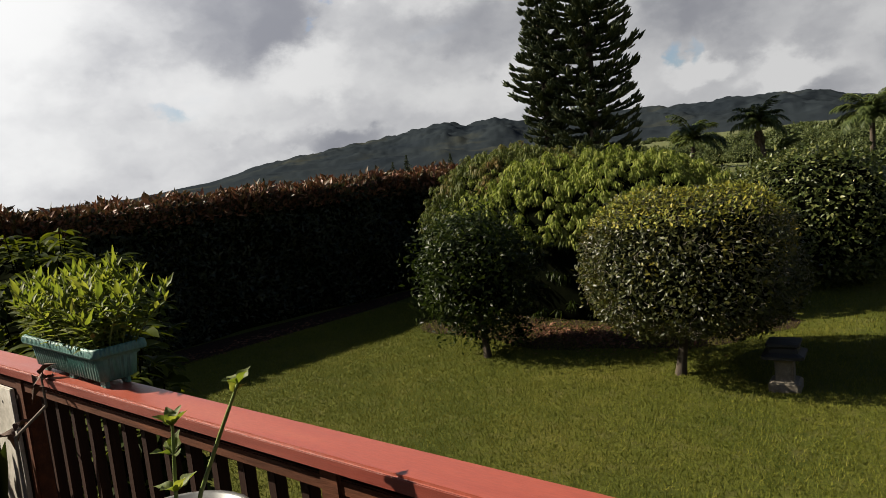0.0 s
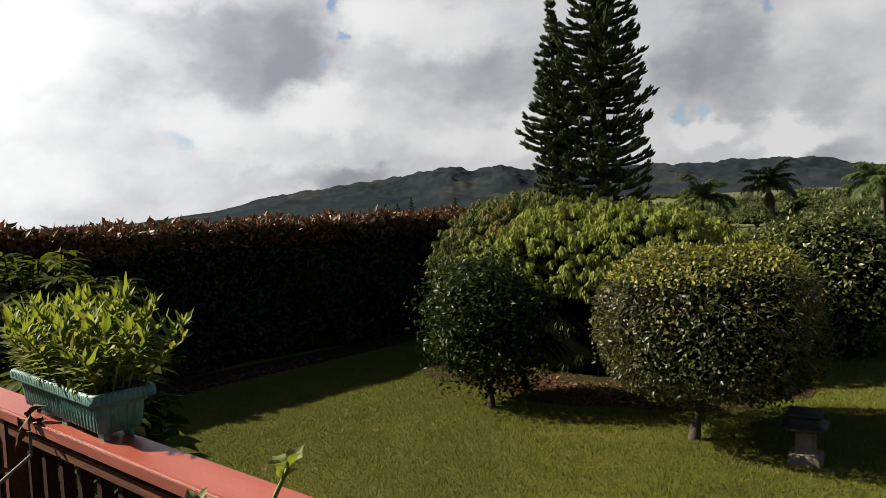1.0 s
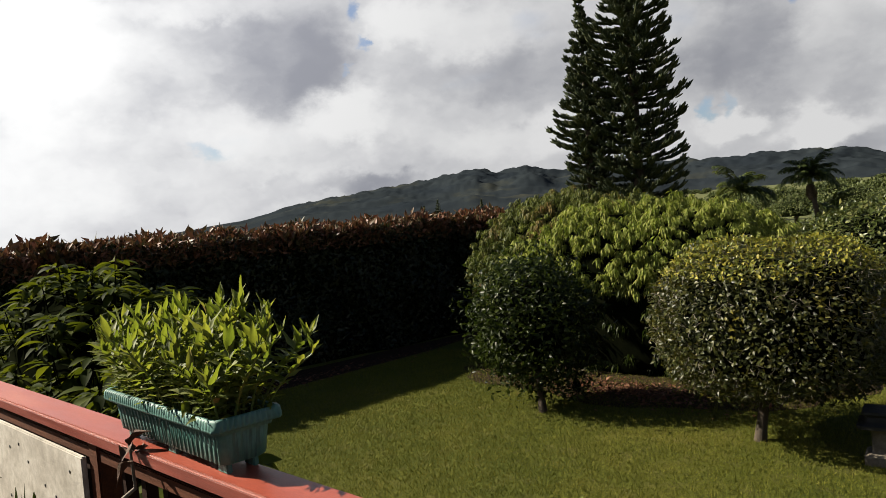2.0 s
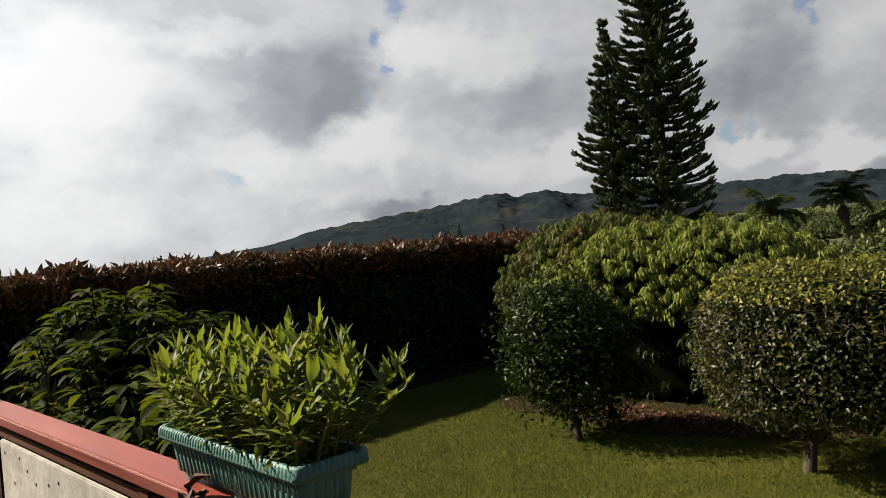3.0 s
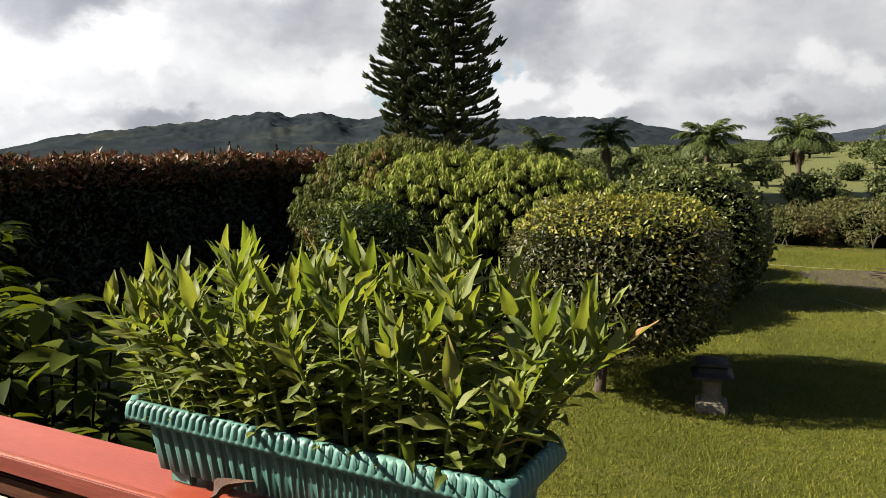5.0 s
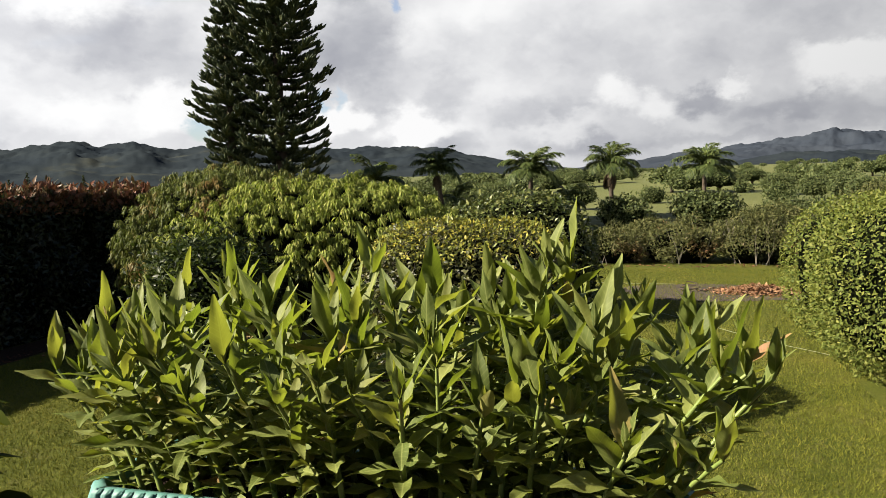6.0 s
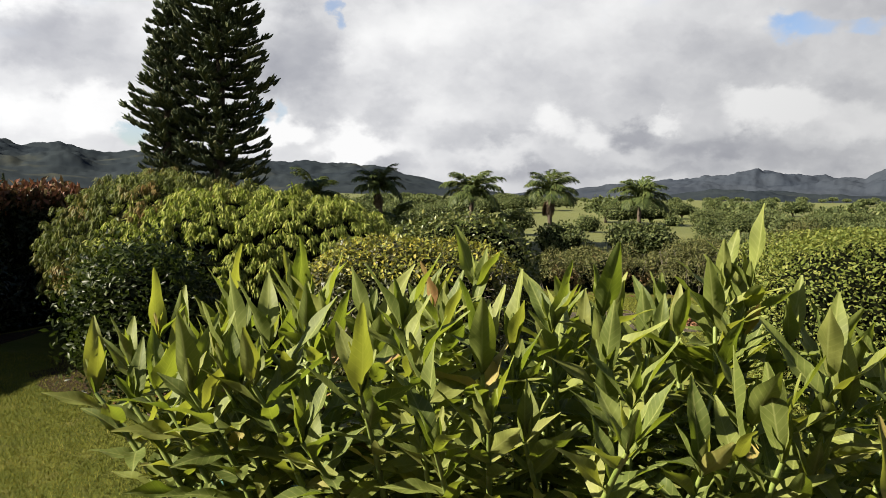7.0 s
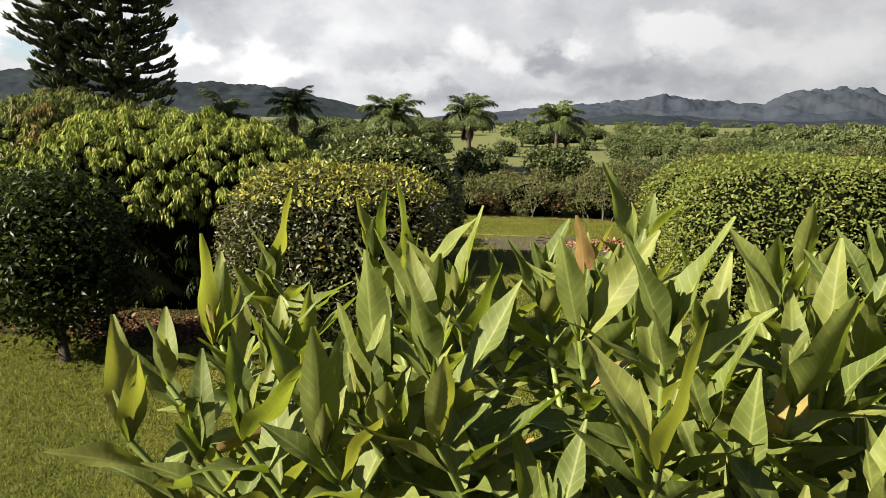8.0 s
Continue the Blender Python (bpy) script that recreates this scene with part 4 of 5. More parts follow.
# ---- the tall hedge ----
def hedge(x_face, y0, y1, height, thick):
    h = thing("hedge", (x_face, 0, 0), "tall dense clipped hedge with coppery new leaves along its top", "hedge")
    rnd = np.random.default_rng(5)

    def bulge(y, z):
        return 0.16 * np.sin(y * 0.9 + 1.3) + 0.10 * np.sin(y * 2.3 + z * 1.7) + 0.07 * np.sin(z * 3.1 + y)

    def bend(y):
        return 0.018 * np.maximum(y - 11.0, 0) ** 2

    # body under the leaves, near-black to paint the shade between them
    v, q = [], []
    ys = np.linspace(y0, y1, 120)
    prof = [(0.25, 0.0), (0.12, 0.5), (0.05, 1.6), (0.05, 2.8), (0.15, height - 0.55), (-0.35, height - 0.36), (-thick + 0.3, height - 0.38), (-thick, height - 0.8), (-thick, 0.0)]
    for y in ys:
        for dx, z in prof:
            v.append((dx - 0.22 + float(bulge(y, z)) * 0.6 + float(bend(y)), y, z))
    n = len(prof)
    for a in range(len(ys) - 1):
        for b in range(n - 1):
            q.append((a * n + b, (a + 1) * n + b, (a + 1) * n + b + 1, a * n + b + 1))
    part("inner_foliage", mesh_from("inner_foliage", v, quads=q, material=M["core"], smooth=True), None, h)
    # leaves of the face
    n = 34000
    y = rnd.uniform(y0, y1, n)
    z = rnd.uniform(0.05, height - 0.25, n)
    x = bulge(y, z) + bend(y) - 0.32 * rnd.random(n) ** 1.5 + 0.10
    axis = np.stack([0.7 + 0.5 * rnd.normal(size=n), 0.8 * rnd.normal(size=n), 0.15 + 0.8 * rnd.normal(size=n)], 1)
    face = np.stack([np.ones(n), 0.6 * rnd.normal(size=n), 0.6 + 0.5 * rnd.normal(size=n)], 1)
    L = rnd.uniform(0.11, 0.22, n)
    part("face_leaves", leaf_mesh("face_leaves", np.stack([x, y, z], 1), axis, face, L, L * 0.42, M["hedge"]), None, h, "dark glossy green leaves")
    # upright tufts on top
    n = 5200
    y = np.repeat(rnd.uniform(y0, y1, n), 5)
    x = np.repeat(rnd.uniform(-thick, 0.22, n), 5)
    k = len(y)
    tall = np.repeat(rnd.random(n) ** 4 * 0.24 + 0.08 * np.sin(y[::5] * 3.1) * np.sin(y[::5] * 1.3 + 2), 5)
    z = height - 0.40 + 0.10 * np.sin(y * 1.9) * np.sin(x * 2 + y * 0.7) + tall + rnd.uniform(-0.14, 0.12, k) - 0.30 * np.maximum(x - 0.02, 0) * 4
    axis = np.stack([0.55 * rnd.normal(size=k) + 0.25, 0.6 * rnd.normal(size=k), 0.55 + 0.5 * rnd.random(k)], 1)
    face = np.stack([rnd.normal(size=k), rnd.normal(size=k), 0.6 * np.ones(k)], 1)
    L = rnd.uniform(0.14, 0.33, k)
    part("new_leaves", leaf_mesh("new_leaves", np.stack([x + bend(y), y, z], 1), axis, face, L, L * 0.42, M["hedge_new"]), None, h, "coppery red new leaves")
    # mixed shoulder
    n = 12000
    y = rnd.uniform(y0, y1, n)
    z = height - 0.86 + 0.6 * rnd.random(n) ** 0.6
    x = 0.20 + bulge(y, z) * 0.7 + bend(y) - 0.25 * rnd.random(n)
    axis = np.stack([0.6 + 0.5 * rnd.normal(size=n), 0.7 * rnd.normal(size=n), 0.6 + 0.6 * rnd.normal(size=n)], 1)
    face = np.stack([np.ones(n), 0.6 * rnd.normal(size=n), 0.8 + 0.5 * rnd.normal(size=n)], 1)
    L = rnd.uniform(0.10, 0.20, n)
    part("shoulder_leaves", leaf_mesh("shoulder_leaves", np.stack([x, y, z], 1), axis, face, L, L * 0.40, M["hedge_new"]), None, h, "coppery and green shoulder leaves")
    return h


hedge(-16.35, -14.0, 19.5, 4.11, 2.4)


def litter(name, n, centre, spread, size, material, label, category, height=0.02):
    rnd = np.random.default_rng(int(abs(centre[0] * 31 + centre[1] * 17)))
    x = centre[0] + spread[0] * rnd.normal(size=n) * 0.5
    y = centre[1] + spread[1] * rnd.normal(size=n) * 0.5
    heap = np.exp(-(((x - centre[0]) / spread[0]) ** 2 + ((y - centre[1]) / spread[1]) ** 2) * 2.2)
    z = 0.006 + rnd.random(n) * 0.02 + height * heap * rnd.random(n) ** 0.35
    axis = np.stack([rnd.normal(size=n), rnd.normal(size=n), 0.25 * rnd.normal(size=n)], 1)
    face = np.stack([0.3 * rnd.normal(size=n), 0.3 * rnd.normal(size=n), np.ones(n)], 1)
    L = size * rnd.uniform(0.5, 1.4, n)
    return tagged(new(name, leaf_mesh(name, np.stack([x, y, z], 1), axis, face, L, L * 0.5, material)), label, category, kind="stuff")


litter("leaf_litter", 1100, (-14.8, 7.0), (0.55, 8.0), 0.10, M["litter"], "brown fallen leaves along the foot of the hedge", "leaf litter")
litter("leaf_litter", 1700, (-6.7, 12.6), (2.0, 0.9), 0.10, M["litter"], "reddish brown fallen leaves under the mango tree", "leaf litter", 0.05)


def patch(name, centre, radii, seed, z, material, label):
    """A flat bed with a ragged edge, lying on the lawn."""
    n, v = 60, [(centre[0], centre[1], z)]
    for a in range(n):
        t = 2 * math.pi * a / n
        k = 1 + 0.16 * noise.fractal(Vector((math.cos(t) * 2, math.sin(t) * 2, seed)), 1.0, 2.0, 4)
        v.append((centre[0] + radii[0] * k * math.cos(t), centre[1] + radii[1] * k * math.sin(t), z - 0.003))
    return tagged(new(name, mesh_from(name, v, tris=[(0, a + 1, (a + 1) % n + 1) for a in range(n)], material=material)), label, "bed", kind="structure")


# soil bed widened over the lawn so its dark colour paints crown shade
patch("soil_bed", (-7.6, 14.4), (4.8, 2.8), 2.0, 0.012, M["soil"], "bare soil bed beneath the mango trees, widened as painted shade")
patch("hedge_bed", (-15.2, 3.5), (0.9, 14.0), 5.0, 0.012, M["soil"], "bare soil strip along the hedge")
patch("dirt_ring", (1.6, 24.9), (2.9, 1.9), 9.0, 0.012, M["dirt"], "bare round dirt patch in the lawn")
litter("chip_pile", 2600, (3.1, 25.0), (1.3, 0.75), 0.13, M["chips"], "low pile of orange brown coconut husk chips on the dirt", "mulch", 0.26)


def limbs(base, crown, reach, radius, seed, n=7, split=0.35):
    """A tapering trunk and the limbs that carry the crown."""
    r = np.random.default_rng(seed)
    rows = []
    fork = Vector(base).lerp(Vector(crown), split)
    rows.append(([base, Vector(base).lerp(fork, 0.5) + Vector((r.normal(0, 0.03), r.normal(0, 0.03), 0)), fork], [radius * 1.25, radius, radius * 0.85]))
    for k in range(n):
        a = 2 * math.pi * k / n + r.normal(0, 0.3)
        end = Vector(crown) + Vector((math.cos(a) * reach[0], math.sin(a) * reach[1], r.uniform(-0.2, 0.8) * reach[2]))
        mid = fork.lerp(end, 0.5) + Vector((r.normal(0, 0.08), r.normal(0, 0.08), 0.1))
        rows.append(([fork, mid, end], [radius * 0.55, radius * 0.35, radius * 0.12]))
    return rows


def twigs(n, radii, power, seed, lump, low, length, r0):
    """Fine bare twigs that show among the leaves."""
    rnd = np.random.default_rng(seed + 7)
    p, g, _ = shell(n, radii, power, seed, lump, low, 0.05, rnd)
    rows = []
    for a, b in zip(p, g):
        d = b * 0.4 + rnd.normal(size=3) * 0.7 + np.array([0, 0, 0.3])
        d = d / np.linalg.norm(d)
        s = a - d * length * 0.6
        m2 = s + d * length * 0.5 + rnd.normal(size=3) * length * 0.08
        rows.append(([tuple(s), tuple(m2), tuple(a + d * length * 0.3)], [r0, r0 * 0.8, r0 * 0.4]))
    return rows


def clipped(name, at, centre_z, radii, power, seed, lump, leaves, size, ratio, material, label, category, trunk=None, low=-1.0, core=0.84, bare=0, depth=0.22, spread=0.8, group="", rag=1.6):
    """A clipped bush: trunk and limbs, a near-black heart as painted inner shade, leaves."""
    t = thing(name, at, label, category, group)
    off = Vector((0, 0, centre_z))
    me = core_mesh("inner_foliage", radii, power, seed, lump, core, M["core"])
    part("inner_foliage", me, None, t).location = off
    lv = bush_leaves("leaves", leaves, radii, power, seed, lump, size, ratio, material, low, depth, spread, tip=size * rag)
    part("leaves", lv, None, t).location = off
    if trunk:
        part("trunk", tubes("trunk", limbs((trunk[0], trunk[1], -0.03), (0, 0, centre_z), [q * 0.6 for q in radii], trunk[2], seed), M[trunk[3]], 9), None, t)
    if bare:
        part("twigwork", tubes("twigwork", twigs(bare, radii, power, seed, lump, low, size * 2.4, 0.0045), M["twig"], 4), None, t).location = off
    return t


clipped("clipped_tree", (-7.90, 10.9, 0), 1.80, (1.08, 1.12, 1.30), 2.5, 31, 0.17, 8000, 0.135, 0.44, M["tree_leaf"], "small clipped tree with dark glossy leaves on a short trunk", "tree", (0.42, -0.33, 0.075, "bark"), core=0.66, spread=0.9, rag=4.0, depth=0.3)
clipped("mottled_bush", (-3.2, 11.35, 0), 1.96, (1.82, 1.85, 1.25), 3.0, 42, 0.07, 24000, 0.084, 0.54, M["mottled"], "large clipped bush with green and yellow mottled leaves and bare twigs", "bush", (-0.15, -0.40, 0.085, "bark"), bare=1500, core=0.78, depth=0.3)
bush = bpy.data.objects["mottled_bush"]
# yellow new growth on top, its colour also brightened to paint sunlight
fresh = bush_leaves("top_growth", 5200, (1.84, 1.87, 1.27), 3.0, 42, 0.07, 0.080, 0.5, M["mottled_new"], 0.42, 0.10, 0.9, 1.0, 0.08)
part("top_growth", fresh, None, bush, "fresh yellow-green leaves on the clipped top, brightened as if sunlit").location = (0, 0, 1.96)
clipped("round_bush", (-3.65, 19.9, 0), 1.66, (1.92, 1.85, 1.80), 2.7, 53, 0.05, 13000, 0.14, 0.5, M["round"], "dark green rounded clipped bush on the lawn", "bush", (0, 0, 0.09, "bark"), core=0.86, depth=0.2, group="dark round bushes", rag=0.8)
clipped("round_bush", (-10.6, 25.3, 0), 1.45, (3.0, 2.3, 2.0), 2.4, 54, 0.07, 7000, 0.19, 0.5, M["round"], "smaller dark green bush behind the mango tree", "bush", core=0.88, depth=0.2, group="dark round bushes")
clipped("round_bush", (-6.0, 22.9, 0), 1.4, (1.7, 1.8, 1.70), 2.5, 58, 0.08, 5500, 0.18, 0.5, M["round"], "low dark green bush between the mango trees and the lawn", "bush", core=0.9, depth=0.2, group="dark round bushes")
clipped("bright_bush", (6.6, 15.4, 0), 1.55, (3.65, 2.3, 2.0), 3.4, 64, 0.035, 46000, 0.090, 0.5, M["bright"], "bright green clipped boxy bush in full sun", "bush", core=0.88, depth=0.14, rag=0.6, group="bright clipped bushes")
clipped("bright_bush", (6.0, 18.6, 0), 1.5, (3.2, 1.9, 1.95), 3.0, 75, 0.04, 18000, 0.095, 0.5, M["bright"], "bright green clipped bush standing behind another", "bush", core=0.88, depth=0.14, rag=0.6, group="bright clipped bushes")


def mango(at, centre_z, radii, seed, clusters, material, label, trunk, LOW, floor_z):
    t = thing("mango_tree", at, label, "tree", "mango trees")
    off = Vector((0, 0, centre_z))
    # two near-black bodies paint the deep shade within and under the crown
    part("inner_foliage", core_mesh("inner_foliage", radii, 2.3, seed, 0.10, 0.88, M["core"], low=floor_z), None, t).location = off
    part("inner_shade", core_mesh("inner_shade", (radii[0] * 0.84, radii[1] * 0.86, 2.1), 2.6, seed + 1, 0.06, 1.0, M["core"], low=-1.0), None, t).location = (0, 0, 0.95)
    part("crown", drooping("crown", clusters, radii, 2.3, seed, 0.10, 0.135, material, low=LOW, per=42), None, t).location = off
    # lower leaves borrow the darker tree leaf colour to paint crown shade
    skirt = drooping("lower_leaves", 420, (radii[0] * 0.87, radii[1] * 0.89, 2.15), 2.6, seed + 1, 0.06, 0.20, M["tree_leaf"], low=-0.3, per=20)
    part("lower_leaves", skirt, None, t, "lower leaves in a darker leaf colour painted as shade").location = (0, 0, 0.95)
    part("trunk", tubes("trunk", limbs((0, 0, -0.03), (0, 0, centre_z), [q * 0.6 for q in radii], trunk, seed, 8), M["bark"], 9), None, t)
    return t


mango((-8.45, 16.5, 0), 2.15, (3.6, 3.1, 1.70), 12, 2000, M["mango"], "broad mango tree with drooping bright green leaf clusters", 0.14, -0.08, -0.8)
mango((-10.9, 17.0, 0), 2.3, (2.95, 2.8, 1.95), 18, 1800, M["mango_old"], "broad mango tree with duller leaves and some rusty new growth", 0.17, -0.28, -1.5)
clipped("seedling", (-7.3, 11.5, 0), 0.32, (0.24, 0.24, 0.30), 2.0, 81, 0.1, 260, 0.10, 0.4, M["tree_leaf"], "small dark leafy seedling beside the trunk", "plant", (0, 0, 0.012, "bark"), core=0.4)

# ---- garden lantern ----
lantern = thing("garden_lantern", (-1.54, 10.87, 0), "short pale concrete pedestal with a dark stepped cap", "garden ornament")
def tiers(rows, turn=0.0):
    """A squared stone block from (half width, height) rows, its edges a little worn."""
    bm = bmesh.new()
    rings = []
    for w, z in rows:
        c = w * 0.16
        rings.append([bm.verts.new((x, y, z)) for x, y in ((w - c, -w), (w, -w + c), (w, w - c), (w - c, w), (-w + c, w), (-w, w - c), (-w, -w + c), (-w + c, -w))])
    for lo, hi in zip(rings, rings[1:]):
        for k in range(8):
            bm.faces.new((lo[k], lo[(k + 1) % 8], hi[(k + 1) % 8], hi[k]))
    bm.faces.new(rings[-1])
    bm.faces.new(rings[0][::-1])
    bmesh.ops.rotate(bm, verts=bm.verts, matrix=Matrix.Rotation(turn, 3, "Z"))
    return bm


lantern.scale = (0.86, 0.86, 0.86)
part("base", tiers([(0.27, -0.02), (0.27, 0.15), (0.23, 0.19)], 0.2), M["concrete"], lantern)
part("pedestal", tiers([(0.17, 0.19), (0.16, 0.22), (0.16, 0.55), (0.19, 0.59)], 0.2), M["concrete"], lantern, "pale lichened concrete column")
part("bowl", tiers([(0.22, 0.59), (0.36, 0.64), (0.36, 0.69), (0.26, 0.74), (0.24, 0.82), (0.29, 0.87), (0.28, 0.91), (0.10, 0.93)], 0.2), M["dark_cap"], lantern, "blackened stepped cap")


# ---- hose on the lawn ----
def hose(points, radius, label):
    pts = []
    for a in range(len(points) - 1):
        for k in range(8):
            t = k / 8
            x = points[a][0] + (points[a + 1][0] - points[a][0]) * t
            y = points[a][1] + (points[a + 1][1] - points[a][1]) * t
            pts.append((x + 0.05 * math.sin(y * 1.3), y + 0.04 * math.sin(x * 2.1), 0.02 + radius))
    ob = new("garden_hose", tubes("garden_hose", [(pts, [radius] * len(pts))], M["hose"], 6))
    return tagged(ob, label, "hose")


hose([(-0.2, 21.0), (0.5, 20.1), (1.3, 19.05), (2.48, 17.4), (4.0, 15.6)], 0.006, "pale thin garden hose lying across the lawn")
hose([(-3.4, 26.7), (-1.5, 26.6), (0.75, 26.5)], 0.008, "pale hose lying straight along the dirt patch")
coil = [(0.95 + 0.38 * math.cos(a * 0.7) * (1 - a * 0.02), 25.0 + 0.30 * math.sin(a * 0.7), 0.05 + 0.012 * a) for a in range(22)]
tagged(new("loose_rope", tubes("loose_rope", [(coil, [0.018] * len(coil))], M["bark"], 6)), "loosely coiled brown rope beside the dirt patch", "rope")


# ---- columnar pines ----
def foxtails(P, A, L, R, rnd):
    """Upswept rope-like sprays: thick tapering cords with needle tips standing off them."""
    P, A = np.asarray(P), unit(np.asarray(A))
    L, R = np.asarray(L)[:, None], np.asarray(R)[:, None]
    n = len(P)
    a = unit(np.cross(A, rnd.normal(size=(n, 3))))
    b = np.cross(A, a)
    up = np.array([0, 0, 1.0])
    rings = []
    for t, w in ((0.0, 0.45), (0.3, 1.0), (0.7, 0.95), (1.0, 0.25)):
        c = P + A * L * t + up * L * 0.26 * t * t
        for k in range(5):
            an = 2 * math.pi * k / 5
            rings.append(c + (a * math.cos(an) + b * math.sin(an)) * R * w * rnd.uniform(0.7, 1.3, (n, 1)))
    v = np.stack(rings, 1)
    f = []
    for r in range(3):
        for k in range(5):
            m = (k + 1) % 5
            f.append([r * 5 + k, r * 5 + m, r * 5 + 5 + m, r * 5 + 5 + k])
    quads = (np.array(f)[None] + (np.arange(n) * 20)[:, None, None]).reshape(-1, 4)
    per = 7
    t = rnd.uniform(0.15, 1.0, (n * per, 1))
    rep = lambda q: np.repeat(q, per, 0)
    at = rep(P) + rep(A) * rep(L) * t + up * rep(L) * 0.26 * t * t
    out = rnd.normal(size=(n * per, 3))
    axis = unit(out) * 0.9 + rep(A) * 0.8 + up * 0.4
    LN = (rep(R)[:, 0] * rnd.uniform(1.3, 2.1, n * per))
    return v.reshape(-1, 3), quads, (at, axis, out[:, ::-1] + up, LN)


def pine(at, height, reach, slope, seed, label, waist=0.0, tier=0.46, limbs_per=9):
    t = thing("column_pine", at, label, "tree", "column pines")
    r = np.random.default_rng(seed)
    part("trunk", tubes("trunk", [([(0, 0, -0.1), (0.05, 0, height * 0.5), (0, 0, height)], [0.34, 0.2, 0.03])], M["bark"], 10), None, t)
    rows, P, A, LN, RD = [], [], [], [], []
    z = 1.6
    while z < height - 0.15:
        rad = min(reach, slope * (height - z) + 0.18)
        if waist and z < waist:
            rad = reach * 0.72
        rad *= r.uniform(0.86, 1.06)
        a0 = r.uniform(0, 6.28)
        for k in range(limbs_per):
            a = a0 + 2 * math.pi * k / limbs_per + r.normal(0, 0.14)
            ln = max(0.12, rad * r.uniform(0.70, 1.10) - 0.28)
            d = np.array([math.cos(a), math.sin(a), 0.0])
            s = np.array([-d[1], d[0], 0.0])
            zz = z + r.normal(0, 0.10)
            steps = max(2, int(ln / 0.26))
            pts = [d * ln * (q / steps) + np.array([0, 0, zz - 0.12 * ln * (q / steps) + 0.26 * ln * (q / steps) ** 3]) for q in range(steps + 1)]
            rows.append(([tuple(p) for p in pts], [0.035 * (1 - 0.75 * q / steps) for q in range(steps + 1)]))
            size = 0.10 + 0.22 * min(1.0, rad / 1.7)
            for q in range(max(1, int(steps * 0.3)), steps + 1):
                tan = unit(pts[q] - pts[q - 1])
                for side in (-1, 1):
                    for twin in range(4):
                        P.append(pts[q] - tan * 0.09 * twin)
                        A.append(tan * r.uniform(0.5, 1.0) + s * side * r.uniform(0.2, 1.0) + np.array([0, 0, r.uniform(-0.15, 0.40)]))
                        LN.append(size * r.uniform(0.75, 1.25))
                        RD.append(r.uniform(0.040, 0.066))
            for q in range(6):
                P.append(pts[-1] + 0.05 * r.normal(size=3))
                A.append(d * r.uniform(0.4, 0.9) + s * r.normal(0, 0.35) + np.array([0, 0, r.uniform(0.05, 0.6)]))
                LN.append(size * r.uniform(0.9, 1.35))
                RD.append(r.uniform(0.045, 0.070))
        z += tier * r.uniform(0.8, 1.2)
    part("branchwork", tubes("branchwork", rows, M["bark"], 4), None, t)
    v, quads, (fp, fa, ff, fl) = foxtails(P, A, LN, RD, r)
    sprays = part("sprays", mesh_from("sprays", v, quads=quads, material=M["pine"], smooth=True), None, t, "dark green rope-like upswept sprays")
    tagged(sprays, kind="stuff")
    part("needles", flakes("needles", fp, fa, ff, fl, fl * 0.30, M["pine"]), None, t)
    return t


pine((-19.4, 35.0, 0), 26.8, 2.75, 0.165, 3, "tall dark column pine with tiered upswept branches")
pine((-21.9, 34.2, 0), 15.4, 2.0, 0.255, 8, "shorter dark column pine close beside a taller one", 6.6)
for az, h in ((-46.7, 7.6), (-45.6, 9.2), (-42.2, 8.0), (-56.6, 7.0), (-68.0, 7.4)):
    x, y = 250 * math.sin(radians(az)), 250 * math.cos(radians(az))
    pine((x, y, float(ground_z(x, y)) - 0.5), h, 1.4, 0.30, int(h * 7), "small far-off column pine beyond the hedge", 0.0, 0.5, 8)


# ---- palms ----
def palm(at, trunk_h, frond, n, seed, lean, label, dry=0):
    t = thing("palm_tree", at, label, "tree", "palm trees")
    r = np.random.default_rng(seed)
    top = Vector((lean[0], lean[1], trunk_h))
    pts = [Vector((0, 0, -0.15)), Vector((lean[0] * 0.25, lean[1] * 0.25, trunk_h * 0.45)), top]
    part("trunk", tubes("trunk", [(pts, [0.17, 0.13, 0.11])], M["bark"], 9), None, t)
    part("crownshaft", tubes("crownshaft", [([top, top + Vector((lean[0] * 0.1, 0, 0.45))], [0.12, 0.08])], M["stem"], 8), None, t)
    crown = top + Vector((0, 0, 0.4))

    def fronds(count, mat, name, low):
        P, A, F, LN, ribs = [], [], [], [], []
        for k in range(count):
            a = 2 * math.pi * k / count * 1.618 * 2 + r.normal(0, 0.2)
            up = 0.15 + 1.35 * ((k * 0.618) % 1.0) + r.normal(0, 0.06) if not low else r.uniform(-1.25, -0.8)
            d = np.array([math.cos(a), math.sin(a), 0])
            s = np.array([-d[1], d[0], 0])
            ln = frond * r.uniform(0.85, 1.1) * (0.6 if low else 1.0)
            m, path, p = 15, [], np.array(crown) - np.array([0, 0, 0.2 if low else 0])
            ang = up
            for q in range(m):
                path.append(p)
                st = np.array([math.cos(ang) * d[0], math.cos(ang) * d[1], math.sin(ang)])
                p = p + st * ln / m
                ang -= ((0.050 + 0.120 * q / m + 0.03 * r.random()) if not low else 0.05) * r.uniform(0.85, 1.15)
            ribs.append(([tuple(w) for w in path[::3]], [0.022, 0.018, 0.014, 0.010, 0.006][:len(path[::3])]))
            for q in range(1, m):
                u = q / m
                tan = unit(path[q] - path[q - 1])
                for side in (-1, 1):
                    for extra in (0.0, 0.33, 0.66):
                        P.append(path[q - 1] + (path[q] - path[q - 1]) * extra)
